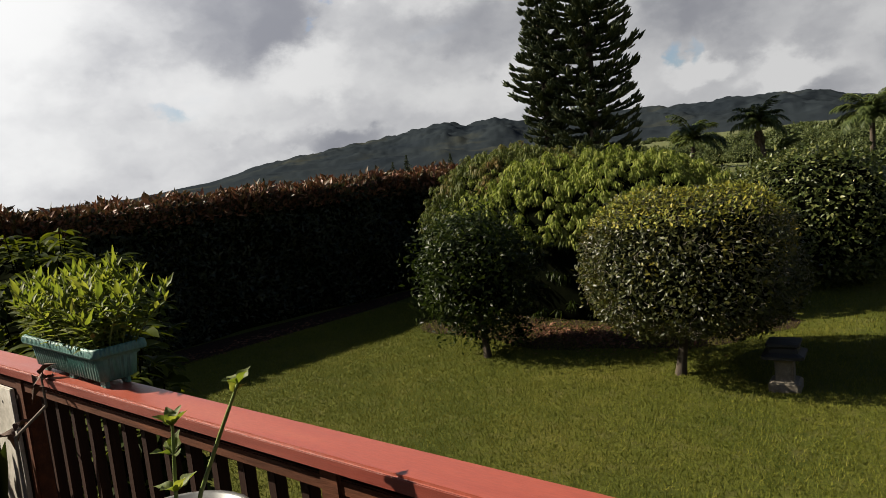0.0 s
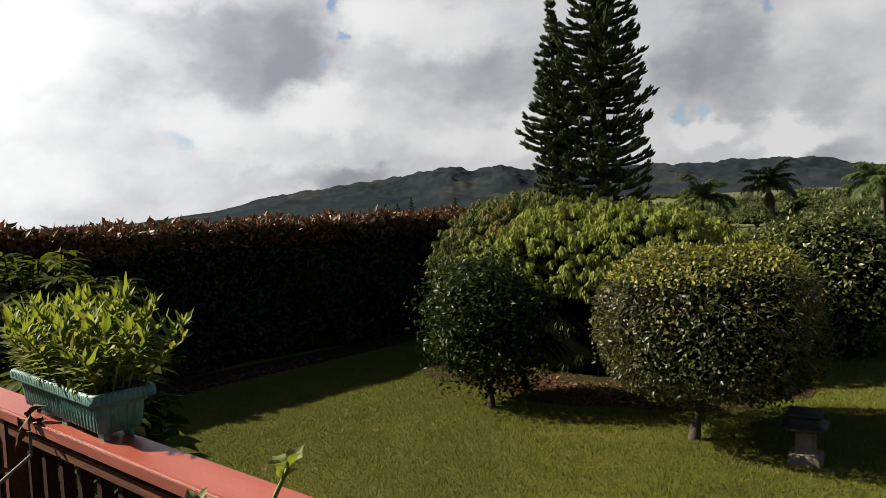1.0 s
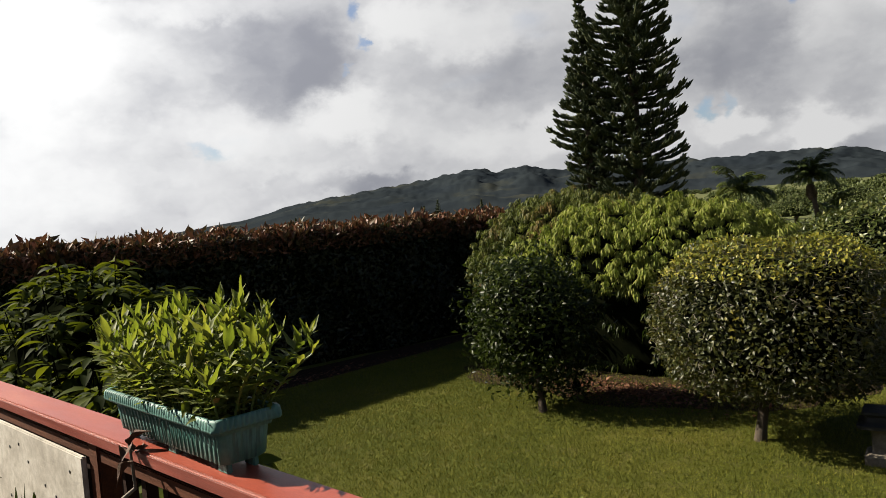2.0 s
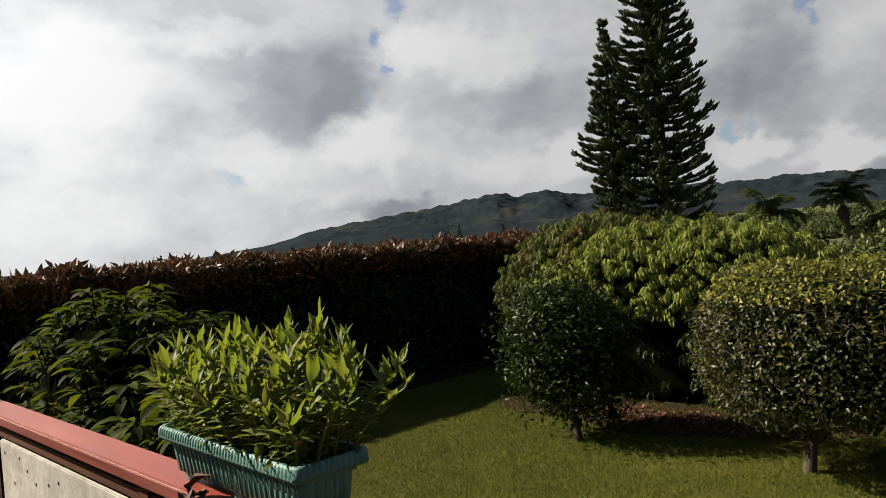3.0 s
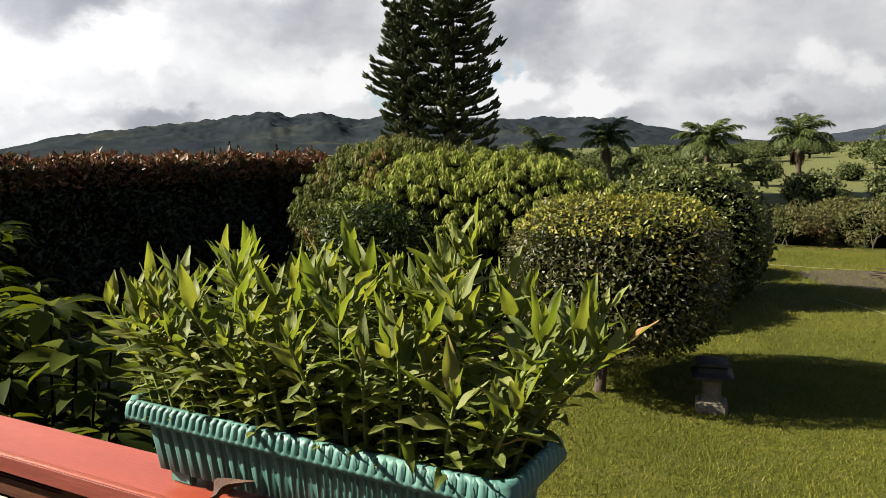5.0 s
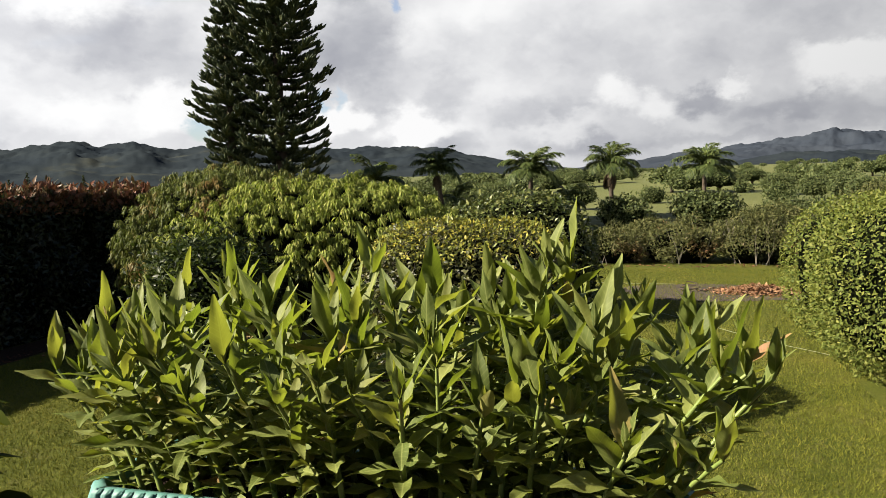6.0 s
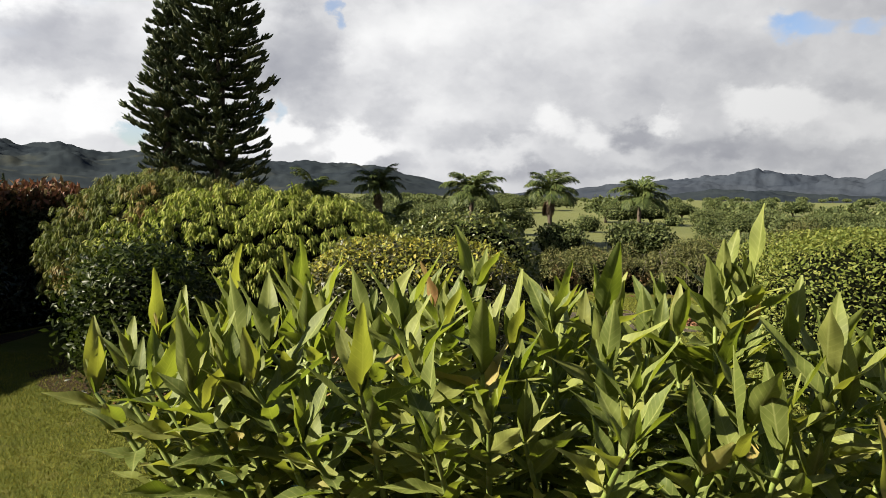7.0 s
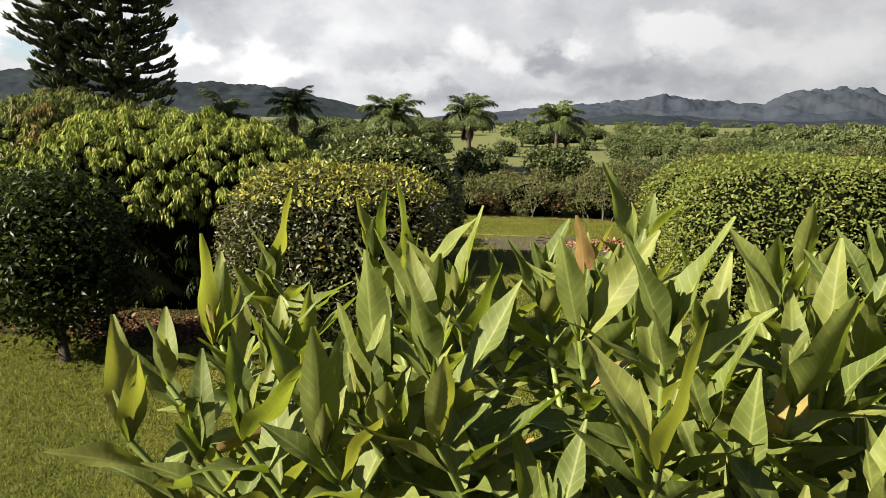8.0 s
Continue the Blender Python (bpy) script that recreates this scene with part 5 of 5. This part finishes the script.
                        A.append(tan * r.uniform(0.5, 0.9) + s * side * r.uniform(0.45, 0.8) + np.array([0.10, 0, -0.50 * r.random()]))
                        F.append(np.cross(tan, s) * 1.0 + r.normal(0, 0.25, 3) + np.array([0, 0, 0.4]))
                        LN.append(ln * (0.27 * math.sin(math.pi * min(1, u * 0.85 + 0.12)) + 0.05) * r.uniform(0.85, 1.15))
        ob = part(name, leaf_mesh(name, np.array(P), np.array(A), np.array(F), np.array(LN), np.array(LN) * 0.09 + 0.030, mat, fold=0.2, curl=0.2), None, t)
        part("rib", tubes("rib", ribs, M["stem"] if not low else M["pale_bark"], 4), None, ob)

    fronds(n, M["palm"], "fronds", False)
    if dry:
        fronds(dry, M["dry_palm"], "dry_fronds", True)
    return t


gz1 = lambda x, y: float(ground_z(x, y))
palm((-11.2, 38.0, gz1(-11.2, 38)), 3.6, 1.75, 22, 4, (-0.45, 0.0), "windblown palm with a leaning pale trunk and dry skirt", 4)
palm((-10.5, 38.4, gz1(-10.5, 38.4)), 1.9, 1.4, 9, 14, (-0.2, 0.0), "small palm beside a leaning one", 0)
palm((-6.6, 38.2, gz1(-6.6, 38)), 3.5, 2.05, 22, 5, (0.05, 0.0), "windblown green palm with feathery fronds", 0)
palm((-2.55, 41.5, gz1(-2.55, 41.5)), 3.1, 2.05, 22, 6, (-0.10, 0.0), "windblown green palm with drooping fronds", 7)
palm((2.35, 42.5, gz1(2.35, 42.5)), 2.65, 2.05, 22, 7, (0.0, 0.0), "windblown green palm above the flowering shrubs", 0)
palm((-16.2, 40.0, gz1(-16.2, 40)), 2.6, 2.2, 16, 9, (0.1, 0.0), "low dark palm behind the mango tree", 0)
palm((-5.0, 40.5, gz1(-5, 40.5)), 1.4, 1.5, 10, 15, (0.1, 0.0), "low palm between taller ones", 0)


# ---- shrubs along the lawn's far side ----
def loose_shrub(at, radii, seed, leaves, size, material, label, bare=90):
    """Leafy heads of several sizes upon forking bare stems, open, with near-black painted shade beneath."""
    t = thing("flowering_shrub", at, label, "shrub", "shrubs along the lawn")
    r = np.random.default_rng(seed)
    part("inner_foliage", core_mesh("inner_foliage", [q * 0.62 for q in radii], 2.2, seed, 0.25, 1.0, M["core"]), None, t).location = (0, 0, radii[2] * 0.6)
    heads, P, G = 64, [], []
    leaves = int(leaves * 1.5)
    rows = []
    for k in range(heads):
        a, w = r.uniform(0, 6.28), r.random() ** 0.5
        top = radii[2] * 2.0 * (1 - 0.42 * w * w) * r.uniform(0.72, 1.04)
        c = np.array([math.cos(a) * radii[0] * w * 0.86, math.sin(a) * radii[1] * w * 0.86, 0])
        hr = np.array([r.uniform(0.38, 0.62), r.uniform(0.38, 0.62), r.uniform(0.30, 0.48)]) * (radii[2] / 1.3) ** 0.5
        c[2] = max(top - hr[2], hr[2] * 1.1) if k % 2 else r.uniform(0.30, 1.1) * radii[2]
        p, g, _ = shell(leaves // heads, hr, 2.0, seed * 40 + k, 0.25, -0.6, 0.5, r)
        P.append(p + c)
        G.append(g)
        b = Vector((c[0] * 0.3, c[1] * 0.3, -0.03))
        e = Vector(c)
        rows.append(([b, b.lerp(e, 0.5) + Vector((r.normal(0, 0.12), r.normal(0, 0.12), 0.05)), e], [0.035, 0.024, 0.010]))
    P, G = np.concatenate(P), np.concatenate(G)
    axis = 0.5 * G + 0.75 * r.normal(size=P.shape) + np.array([0, 0, 0.25])
    face = 0.8 * G + 0.4 * r.normal(size=P.shape) + np.array([0, 0, 0.6])
    L = size * r.uniform(0.6, 1.3, len(P))
    part("leaves", leaf_mesh("leaves", P, axis, face, L, L * 0.36, material), None, t)
    for k in range(bare // 2):
        a = r.uniform(0, 6.28)
        p = Vector((math.cos(a) * radii[0] * r.uniform(0.2, 0.75), math.sin(a) * radii[1] * r.uniform(0.2, 0.8), -0.02))
        e = Vector((p.x * 1.35 + r.normal(0, 0.35), p.y * 1.35 + r.normal(0, 0.2), radii[2] * r.uniform(0.5, 1.5)))
        rows.append(([p, p.lerp(e, 0.5) + Vector((r.normal(0, 0.15), r.normal(0, 0.1), 0.12)), e], [0.022, 0.015, 0.006]))
    part("branchwork", tubes("branchwork", rows, M["twig"], 5), None, t)
    return t


for at, radii, seed, n, s, mt, lb in (
        ((-2.2, 33.6, 0), (1.9, 1.6, 0.95), 201, 8000, 0.13, "oleander", "grey-green open shrub with bare twigs"),
        ((0.9, 33.8, 0), (1.9, 1.6, 1.10), 202, 9000, 0.13, "oleander", "green shrub with rusty tips"),
        ((4.4, 33.6, 0), (2.5, 1.8, 1.32), 203, 13500, 0.13, "oleander", "broad flowering shrub with pale pinkish tips"),
        ((8.6, 33.9, 0), (2.4, 1.8, 1.52), 204, 12000, 0.13, "oleander", "broad flowering shrub with pale pinkish tips"),
        ((12.6, 34.2, 0), (2.5, 1.8, 1.55), 205, 7500, 0.18, "oleander", "broad grey-green flowering shrub"),
        ((16.8, 34.0, 0), (2.6, 1.8, 1.6), 206, 7000, 0.18, "oleander", "broad grey-green flowering shrub")):
    loose_shrub(at, radii, seed, n, s, M[mt], lb)
for k, (x, y, wide, tall, mt, lb) in enumerate((
        (6.3, 38.6, 2.2, 1.25, "far_leaf", "dense green shrub behind the flowering ones"), (10.2, 39.4, 2.4, 1.35, "oleander", "grey-green shrub with pale tips behind the others"),
        (14.2, 38.8, 2.5, 1.45, "far_leaf", "dense green shrub behind the flowering ones"), (18.6, 39.6, 2.7, 1.5, "oleander", "grey-green shrub with pale tips behind the others"),
        (23.0, 39.0, 2.8, 1.6, "far_leaf", "broad dark green shrub behind the others"), (-0.6, 38.6, 1.5, 0.7, "oleander", "low thin shrub at the foot of the palms"))):
    loose_shrub((x, y, float(ground_z(x, y)) - 0.05), (wide, 1.7, tall), 230 + k, 6500, 0.17, M[mt], lb, 30)
litter("shrub_litter", 260, (3.0, 31.9), (9.0, 0.5), 0.14, M["litter"], "dry fallen leaves at the foot of the shrubs", "leaf litter")


# ---- trees of the middle distance ----
def field_tree(seed, radii, trunk, clumps, label, leaf=0.27, per=115):
    t = thing("field_tree", (0, 0, -200), label, "tree", "trees in the pasture")
    r = np.random.default_rng(seed)
    P, G = [], []
    for k in range(clumps):
        d = unit(r.normal(size=3))
        d[2] = abs(d[2]) * 0.9 - 0.15
        c = d * np.array(radii) * r.uniform(0.45, 0.9)
        p, g, _ = shell(per, np.array(radii) * r.uniform(0.28, 0.46), 2.0, seed * 50 + k, 0.12, -0.8, 0.3, r)
        P.append(p + c)
        G.append(g)
    P, G = np.concatenate(P), np.concatenate(G)
    P[:, 2] += trunk + radii[2] * 0.55
    axis = 0.4 * G + 0.8 * r.normal(size=P.shape)
    L = leaf * r.uniform(0.6, 1.3, len(P))
    part("crown", flakes("crown", P, axis, G + 0.4 * r.normal(size=P.shape) + np.array([0, 0, 0.7]), L, L * 0.62, M["far_leaf"]), None, t)
    inner = core_mesh("inner_foliage", [q * 0.70 for q in radii], 2.0, seed, 0.12, 1.0, M["leaf_heart"], low=-radii[2] * 0.45, seg=16)
    part("inner_foliage", inner, None, t).location = (0, 0, trunk + radii[2] * 0.55)
    part("trunk", tubes("trunk", limbs((0, 0, -0.3), (0, 0, trunk + radii[2] * 0.5), [q * 0.5 for q in radii], 0.14 * radii[0] ** 0.5, seed, 6, 0.5), M["bark"], 7), None, t)
    return t


KINDS = [field_tree(301, (2.4, 2.4, 2.1), 0.6, 34, "round-headed dark green tree in the pasture"),
         field_tree(302, (3.4, 3.0, 2.0), 0.9, 40, "broad spreading green tree in the pasture"),
         field_tree(303, (1.7, 1.7, 1.5), 0.1, 22, "low bushy dark green tree", 0.20),
         field_tree(304, (5.0, 4.6, 2.3), 2.0, 52, "flat-topped spreading tree far off in the pasture", 0.36)]
COARSE = [field_tree(301, (2.4, 2.4, 2.1), 0.6, 34, "round-headed dark green tree far off in the pasture", 0.55, 30),
          field_tree(302, (3.4, 3.0, 2.0), 0.9, 40, "broad spreading green tree far off in the pasture", 0.60, 30),
          field_tree(303, (1.7, 1.7, 1.5), 0.1, 22, "low bushy dark green tree far off", 0.46, 30),
          field_tree(304, (5.0, 4.6, 2.3), 2.0, 46, "flat-topped spreading tree far off in the pasture", 0.8, 30)]
rt = np.random.default_rng(77)
TALL = (4.6, 4.9, 2.9, 7.2)
# the belt of dark trees behind the palms: bearing, distance, height of the top in degrees, kind
BELT = [(-17.0, 92, 0.90, 0), (-19.8, 84, 0.75, 1), (-22.5, 90, 0.85, 0), (-14.6, 80, 0.45, 1), (-13.0, 105, 0.75, 0), (-11.4, 96, 0.5, 1), (-9.8, 112, 0.85, 1), (-8.2, 100, 0.6, 0), (-6.9, 118, 0.95, 0),
        (-5.6, 108, 0.9, 1), (-4.4, 122, 0.95, 0), (-3.2, 115, 0.7, 1), (-2.0, 128, 0.55, 0), (1.9, 78, 0.95, 0), (3.0, 82, 1.05, 0), (4.2, 80, 0.85, 1), (6.4, 95, 0.6, 1)]
spots = [(-6.9, 37.4, 2), (-5.9, 38.6, 2), (-1.9, 40.9, 2), (-9.0, 39.5, 2), (3.1, 41.9, 2), (1.9, 42.0, 2), (-13.5, 47, 0), (-9.2, 50, 2), (-8.3, 46, 2), (-5.5, 52, 0), (-0.5, 60, 2),
         (15.0, 45, 2), (18.0, 47, 0), (12.5, 56, 0), (16.5, 58, 1), (21.5, 50, 0), (25, 49, 1), (30, 52, 0), (22, 60, 1),
         (-17.5, 52, 1), (-22, 58, 0), (-14, 62, 1), (-26, 60, 1), (-30, 75, 0), (-38, 80, 1), (10.5, 72, 0), (14, 75, 0), (7.8, 78, 2)]
for k in range(56):
    d = rt.uniform(62, 170)
    a = radians(rt.uniform(7, 36))
    spots.append((d * math.sin(a), d * math.cos(a), int(rt.choice([0, 1, 1, 2]))))
for k in range(20):
    d = rt.uniform(47, 72)
    a = radians(rt.uniform(-26, 34))
    if -4 < math.degrees(a) < 9 and rt.random() < 0.92:
        continue
    spots.append((d * math.sin(a), d * math.cos(a), int(rt.choice([0, 2, 2, 1]))))
for k in range(120):
    d = rt.uniform(80, 460)
    a = radians(rt.uniform(-34, 36))
    if -4 < math.degrees(a) < 11 and d < 200 and rt.random() < 0.75:
        continue
    spots.append((d * math.sin(a), d * math.cos(a), int(rt.choice([0, 1, 1, 3]))))
for k in range(48):
    a = radians(-16 + 50 * k / 48 + rt.normal(0, 0.4))
    d = rt.uniform(330, 560)
    spots.append((d * math.sin(a), d * math.cos(a), int(rt.choice([1, 3]))))
for x, y, kind in spots:
    d, az = math.hypot(x, y), math.degrees(math.atan2(x, y))
    rise = float(np.interp(az, [-40, -12, 0, 10, 18, 26, 36], [0.6, 0.5, 0.45, 0.6, 0.9, 1.3, 1.8]))
    if d < 80:
        rise -= 1.1
    top = 4.0 + d * math.tan(radians(rise * rt.uniform(0.3, 1.0)))
    s = min(max((top - gz1(x, y)) / TALL[kind], 0.55), 2.4)
    o = copy_thing((KINDS if d < 75 else COARSE)[kind], pose(x, y, gz1(x, y) - 0.1, 0, 0, rt.uniform(0, 360)))
    o.scale = (s, s, s)
for az, d, el, kind in BELT:
    x, y = d * math.sin(radians(az)), d * math.cos(radians(az))
    s = (4.0 + d * math.tan(radians(el)) - gz1(x, y)) / TALL[kind]
    o = copy_thing(KINDS[kind], pose(x, y, gz1(x, y) - 0.1, 0, 0, rt.uniform(0, 360)))
    o.scale = (s * 1.15, s * 1.15, s)
for o in KINDS + COARSE:
    for w in (*o.children_recursive, o):
        bpy.data.objects.remove(w)


# ---- broad-leaved shrubs beside the deck ----
def broad_shrub(at, stems, height, reach, seed, label, leaf=0.16, per=9):
    """Umbrella-like whorls of broad leaves on thin stems."""
    t = thing("broad_leaved_shrub", at, label, "shrub", "shrubs beside the deck")
    r = np.random.default_rng(seed)
    rows, P, A, F, LN = [], [], [], [], []
    for k in range(stems):
        a, d = r.uniform(0, 6.28), r.random() ** 0.6
        h = height * (1 - 0.22 * d * d) * r.uniform(0.62, 1.0)
        e = Vector((math.cos(a) * d * reach[0], math.sin(a) * d * reach[1], h))
        b = Vector((e.x * 0.25, e.y * 0.25, -0.03))
        rows.append(([b, b.lerp(e, 0.6) + Vector((0, 0, 0.12 * h)), e], [0.014, 0.009, 0.005]))
        for lay in range(3):
            c = np.array(b.lerp(e, 1 - 0.16 * lay)) + np.array([0, 0, 0.06 * lay])
            n = per
            for q in range(n):
                w = 2 * math.pi * q / n + r.normal(0, 0.2)
                dd = np.array([math.cos(w), math.sin(w), r.uniform(-0.35, 0.35) + 0.1])
                P.append(c + dd * 0.04)
                A.append(dd)
                F.append(np.array([0, 0, 1.0]) + 0.25 * r.normal(size=3))
                LN.append(leaf * r.uniform(0.7, 1.25))
    # stems and heart are near-black, shade put into their colour
    part("stemwork", tubes("stemwork", rows, M["core"], 5), None, t)
    heart = core_mesh("inner_foliage", (reach[0] * 0.82, reach[1] * 0.80, height * 0.40), 2.6, seed, 0.14, 1.0, M["core"])
    part("inner_foliage", heart, None, t).location = (0, 0, height * 0.44)
    LN = np.array(LN)
    part("leaves", oval_mesh("leaves", np.array(P), np.array(A), np.array(F), LN, LN * 0.40, 0.7, M["shrub"]), None, t)
    return t


broad_shrub((-5.9, 1.75, 0), 330, 4.0, (1.9, 0.95), 401, "tall dark umbrella shrub with whorls of glossy leaves beside the deck", 0.185, 9)
broad_shrub((-2.85, 1.02, 0), 150, 3.45, (1.05, 0.50), 402, "shrub with broad drooping glossy leaves below the railing", 0.21, 8)

# ---- pots and oddments on the deck ----
pot = thing("plant_pot", (0.93, -0.22, DECK + 0.018), "tall white round pot with young leafy shoots on the deck", "pot")
v, t, q = lathe([(0.15, 0.0), (0.17, 0.02), (0.17, 0.5), (0.185, 0.77), (0.195, 0.79), (0.195, 0.81), (0.180, 0.81), (0.165, 0.75), (0.05, 0.74)], 28)
part("vessel", mesh_from("vessel", v, t, q, M["white_pot"], smooth=False), None, pot)
part("soil", mesh_from("soil", *lathe([(0.15, 0.735), (0.168, 0.755), (0.08, 0.765)], 20), material=M["soil"]), None, pot)


YOUNG = [big_leaf("leaf", 0.050, w, b, 0.35, 0.3, 90 + k) for k, (w, b) in enumerate(((0.026, 0.5), (0.030, 0.2), (0.024, 0.8)))]


def shoot(at, pts, leaves, label):
    p = thing("potted_shoot", at, label, "plant", "shoots in the pot")
    part("stem", tubes("stem", [(pts, [0.006 - 0.003 * k / len(pts) for k in range(len(pts))])], M["stem"], 6), None, p)
    r = np.random.default_rng(int(abs(at[0]) * 1000))
    for base, n, s in leaves:
        for k in range(n):
            o = part("leaf", YOUNG[k % 3], None, p)
            o.matrix_local = Matrix.Translation(base) @ Matrix.Rotation(2 * math.pi * k / n + r.normal(0, 0.3), 4, "Z") @ Matrix.Rotation(radians(-r.uniform(25, 70)), 4, "Y") @ Matrix.Scale(s * 1.4, 4)
    return p


SZ = DECK + 0.81
shoot((0.97, -0.19, SZ), [(0, 0, 0), (0.03, 0.02, 0.10), (0.10, 0.05, 0.24), (0.16, 0.08, 0.36)], [((0.16, 0.08, 0.36), 4, 0.72), ((0.15, 0.075, 0.34), 2, 0.5)], "thin leaning green shoot with a leafy tip")
shoot((0.94, -0.21, SZ), [(0, 0, 0), (0.0, 0.01, 0.12), (0.01, 0.02, 0.26)], [((0.01, 0.02, 0.26), 6, 0.75), ((0.005, 0.015, 0.19), 4, 0.85), ((0, 0.01, 0.10), 4, 0.9)], "upright green shoot with broad leaves")

spent = thing("withered_plant", (-0.35, -0.20, DECK), "withered bare stem with curled dry brown leaves", "plant")
part("stem", tubes("stem", [([(0.1, -0.1, 0), (-0.12, 0.05, 0.5), (-0.30, 0.10, 0.72), (-0.10, 0.17, 0.86), (-0.155, 0.185, 0.97)], [0.012, 0.010, 0.008, 0.006, 0.004])], M["twig"], 6), None, spent)
for k, (p, a, b, s) in enumerate([((-0.155, 0.185, 0.97), 0.6, -60, 0.8), ((-0.14, 0.185, 0.95), 2.4, -15, 0.9), ((-0.12, 0.18, 0.93), 4.4, 20, 0.8), ((-0.15, 0.18, 0.96), -0.6, -25, 0.8), ((-0.30, 0.10, 0.72), 3.0, 10, 1.0), ((-0.30, 0.10, 0.72), 4.0, -30, 1.0), ((-0.28, 0.10, 0.75), 2.0, -40, 0.9)]):
    me = big_leaf("dry_leaf", 0.10, 0.045, 1.1, 0.9, 0.4, 60 + k)
    me.materials.clear()
    me.materials.append(M["dead_leaf"])
    part("dry_leaf", me, None, spent).matrix_local = Matrix.Translation(p) @ Matrix.Rotation(a, 4, "Z") @ Matrix.Rotation(radians(b), 4, "Y") @ Matrix.Scale(s, 4)
aloe = thing("spiky_pot_plant", (-1.08, -0.12, DECK), "dark spiky-leaved plant in a terracotta pot before the board", "plant")
v, t, q = lathe([(0.09, 0.0), (0.10, 0.01), (0.13, 0.20), (0.145, 0.21), (0.145, 0.24), (0.125, 0.24), (0.11, 0.20), (0.03, 0.195)], 20)
part("pot", mesh_from("pot", v, t, q, M["terracotta"]), None, aloe)
ra = np.random.default_rng(9)
n = 46
turn = ra.uniform(0, 6.28, n)
axis = np.stack([np.cos(turn) * ra.uniform(0.15, 0.8, n), np.sin(turn) * ra.uniform(0.05, 0.3, n), np.ones(n)], 1)
face = np.stack([np.cos(turn), np.sin(turn), 0.6 * np.ones(n)], 1)
blade_len = ra.uniform(0.34, 0.60, n)
part("leaves", oval_mesh("leaves", np.zeros((n, 3)) + np.array([0, 0, 0.19]), axis, face, blade_len, blade_len * 0.13, 0.2, M["tree_leaf"]), None, aloe, "dark pointed leaves")
orn = thing("pot_ornament", (-3.03, -0.02, CAP), "small mossy terracotta ornament on the railing's end", "ornament")
v, t, q = lathe([(0.075, 0.0), (0.085, 0.015), (0.085, 0.03), (0.060, 0.05), (0.065, 0.09), (0.075, 0.13), (0.065, 0.15), (0.085, 0.17), (0.070, 0.20), (0.03, 0.225)], 18, 0.06)
part("body", mesh_from("body", v, t, q, M["terracotta"]), None, orn)

# an unseen dark leafy plant in a clay pot, added to shade the board's foot
leafy = thing("leafy_pot_plant", (-1.62, -0.36, DECK), "unseen dark leafy pot plant added to shade the board", "plant")
v, t, q = lathe([(0.12, 0.0), (0.13, 0.012), (0.17, 0.26), (0.185, 0.27), (0.185, 0.31), (0.165, 0.31), (0.15, 0.26), (0.04, 0.255)], 20)
part("pot", mesh_from("pot", v, t, q, M["terracotta"]), None, leafy)
rl = np.random.default_rng(14)
rows, P, A, F = [], [], [], []
for k in range(16):
    a = rl.uniform(0, 6.28)
    e = Vector((math.cos(a) * rl.uniform(0.05, 0.34), math.sin(a) * rl.uniform(0.05, 0.20), rl.uniform(0.50, 0.84)))
    rows.append(([Vector((0, 0, 0.25)), e * 0.6 + Vector((0, 0, 0.12)), e], [0.010, 0.007, 0.004]))
    for w in range(9):
        c = Vector((0, 0, 0.25)).lerp(e, rl.uniform(0.45, 1.0))
        d = rl.normal(size=3) * np.array([1, 1, 0.5])
        P.append(np.array(c))
        A.append(d)
        F.append(np.array([0, 0, 1.0]) + 0.4 * rl.normal(size=3))
part("stemwork", tubes("stemwork", rows, M["bark"], 5), None, leafy)
size = rl.uniform(0.09, 0.16, len(P))
part("leaves", oval_mesh("leaves", np.array(P), np.array(A), np.array(F), size, size * 0.42, 0.6, M["tree_leaf"]), None, leafy)
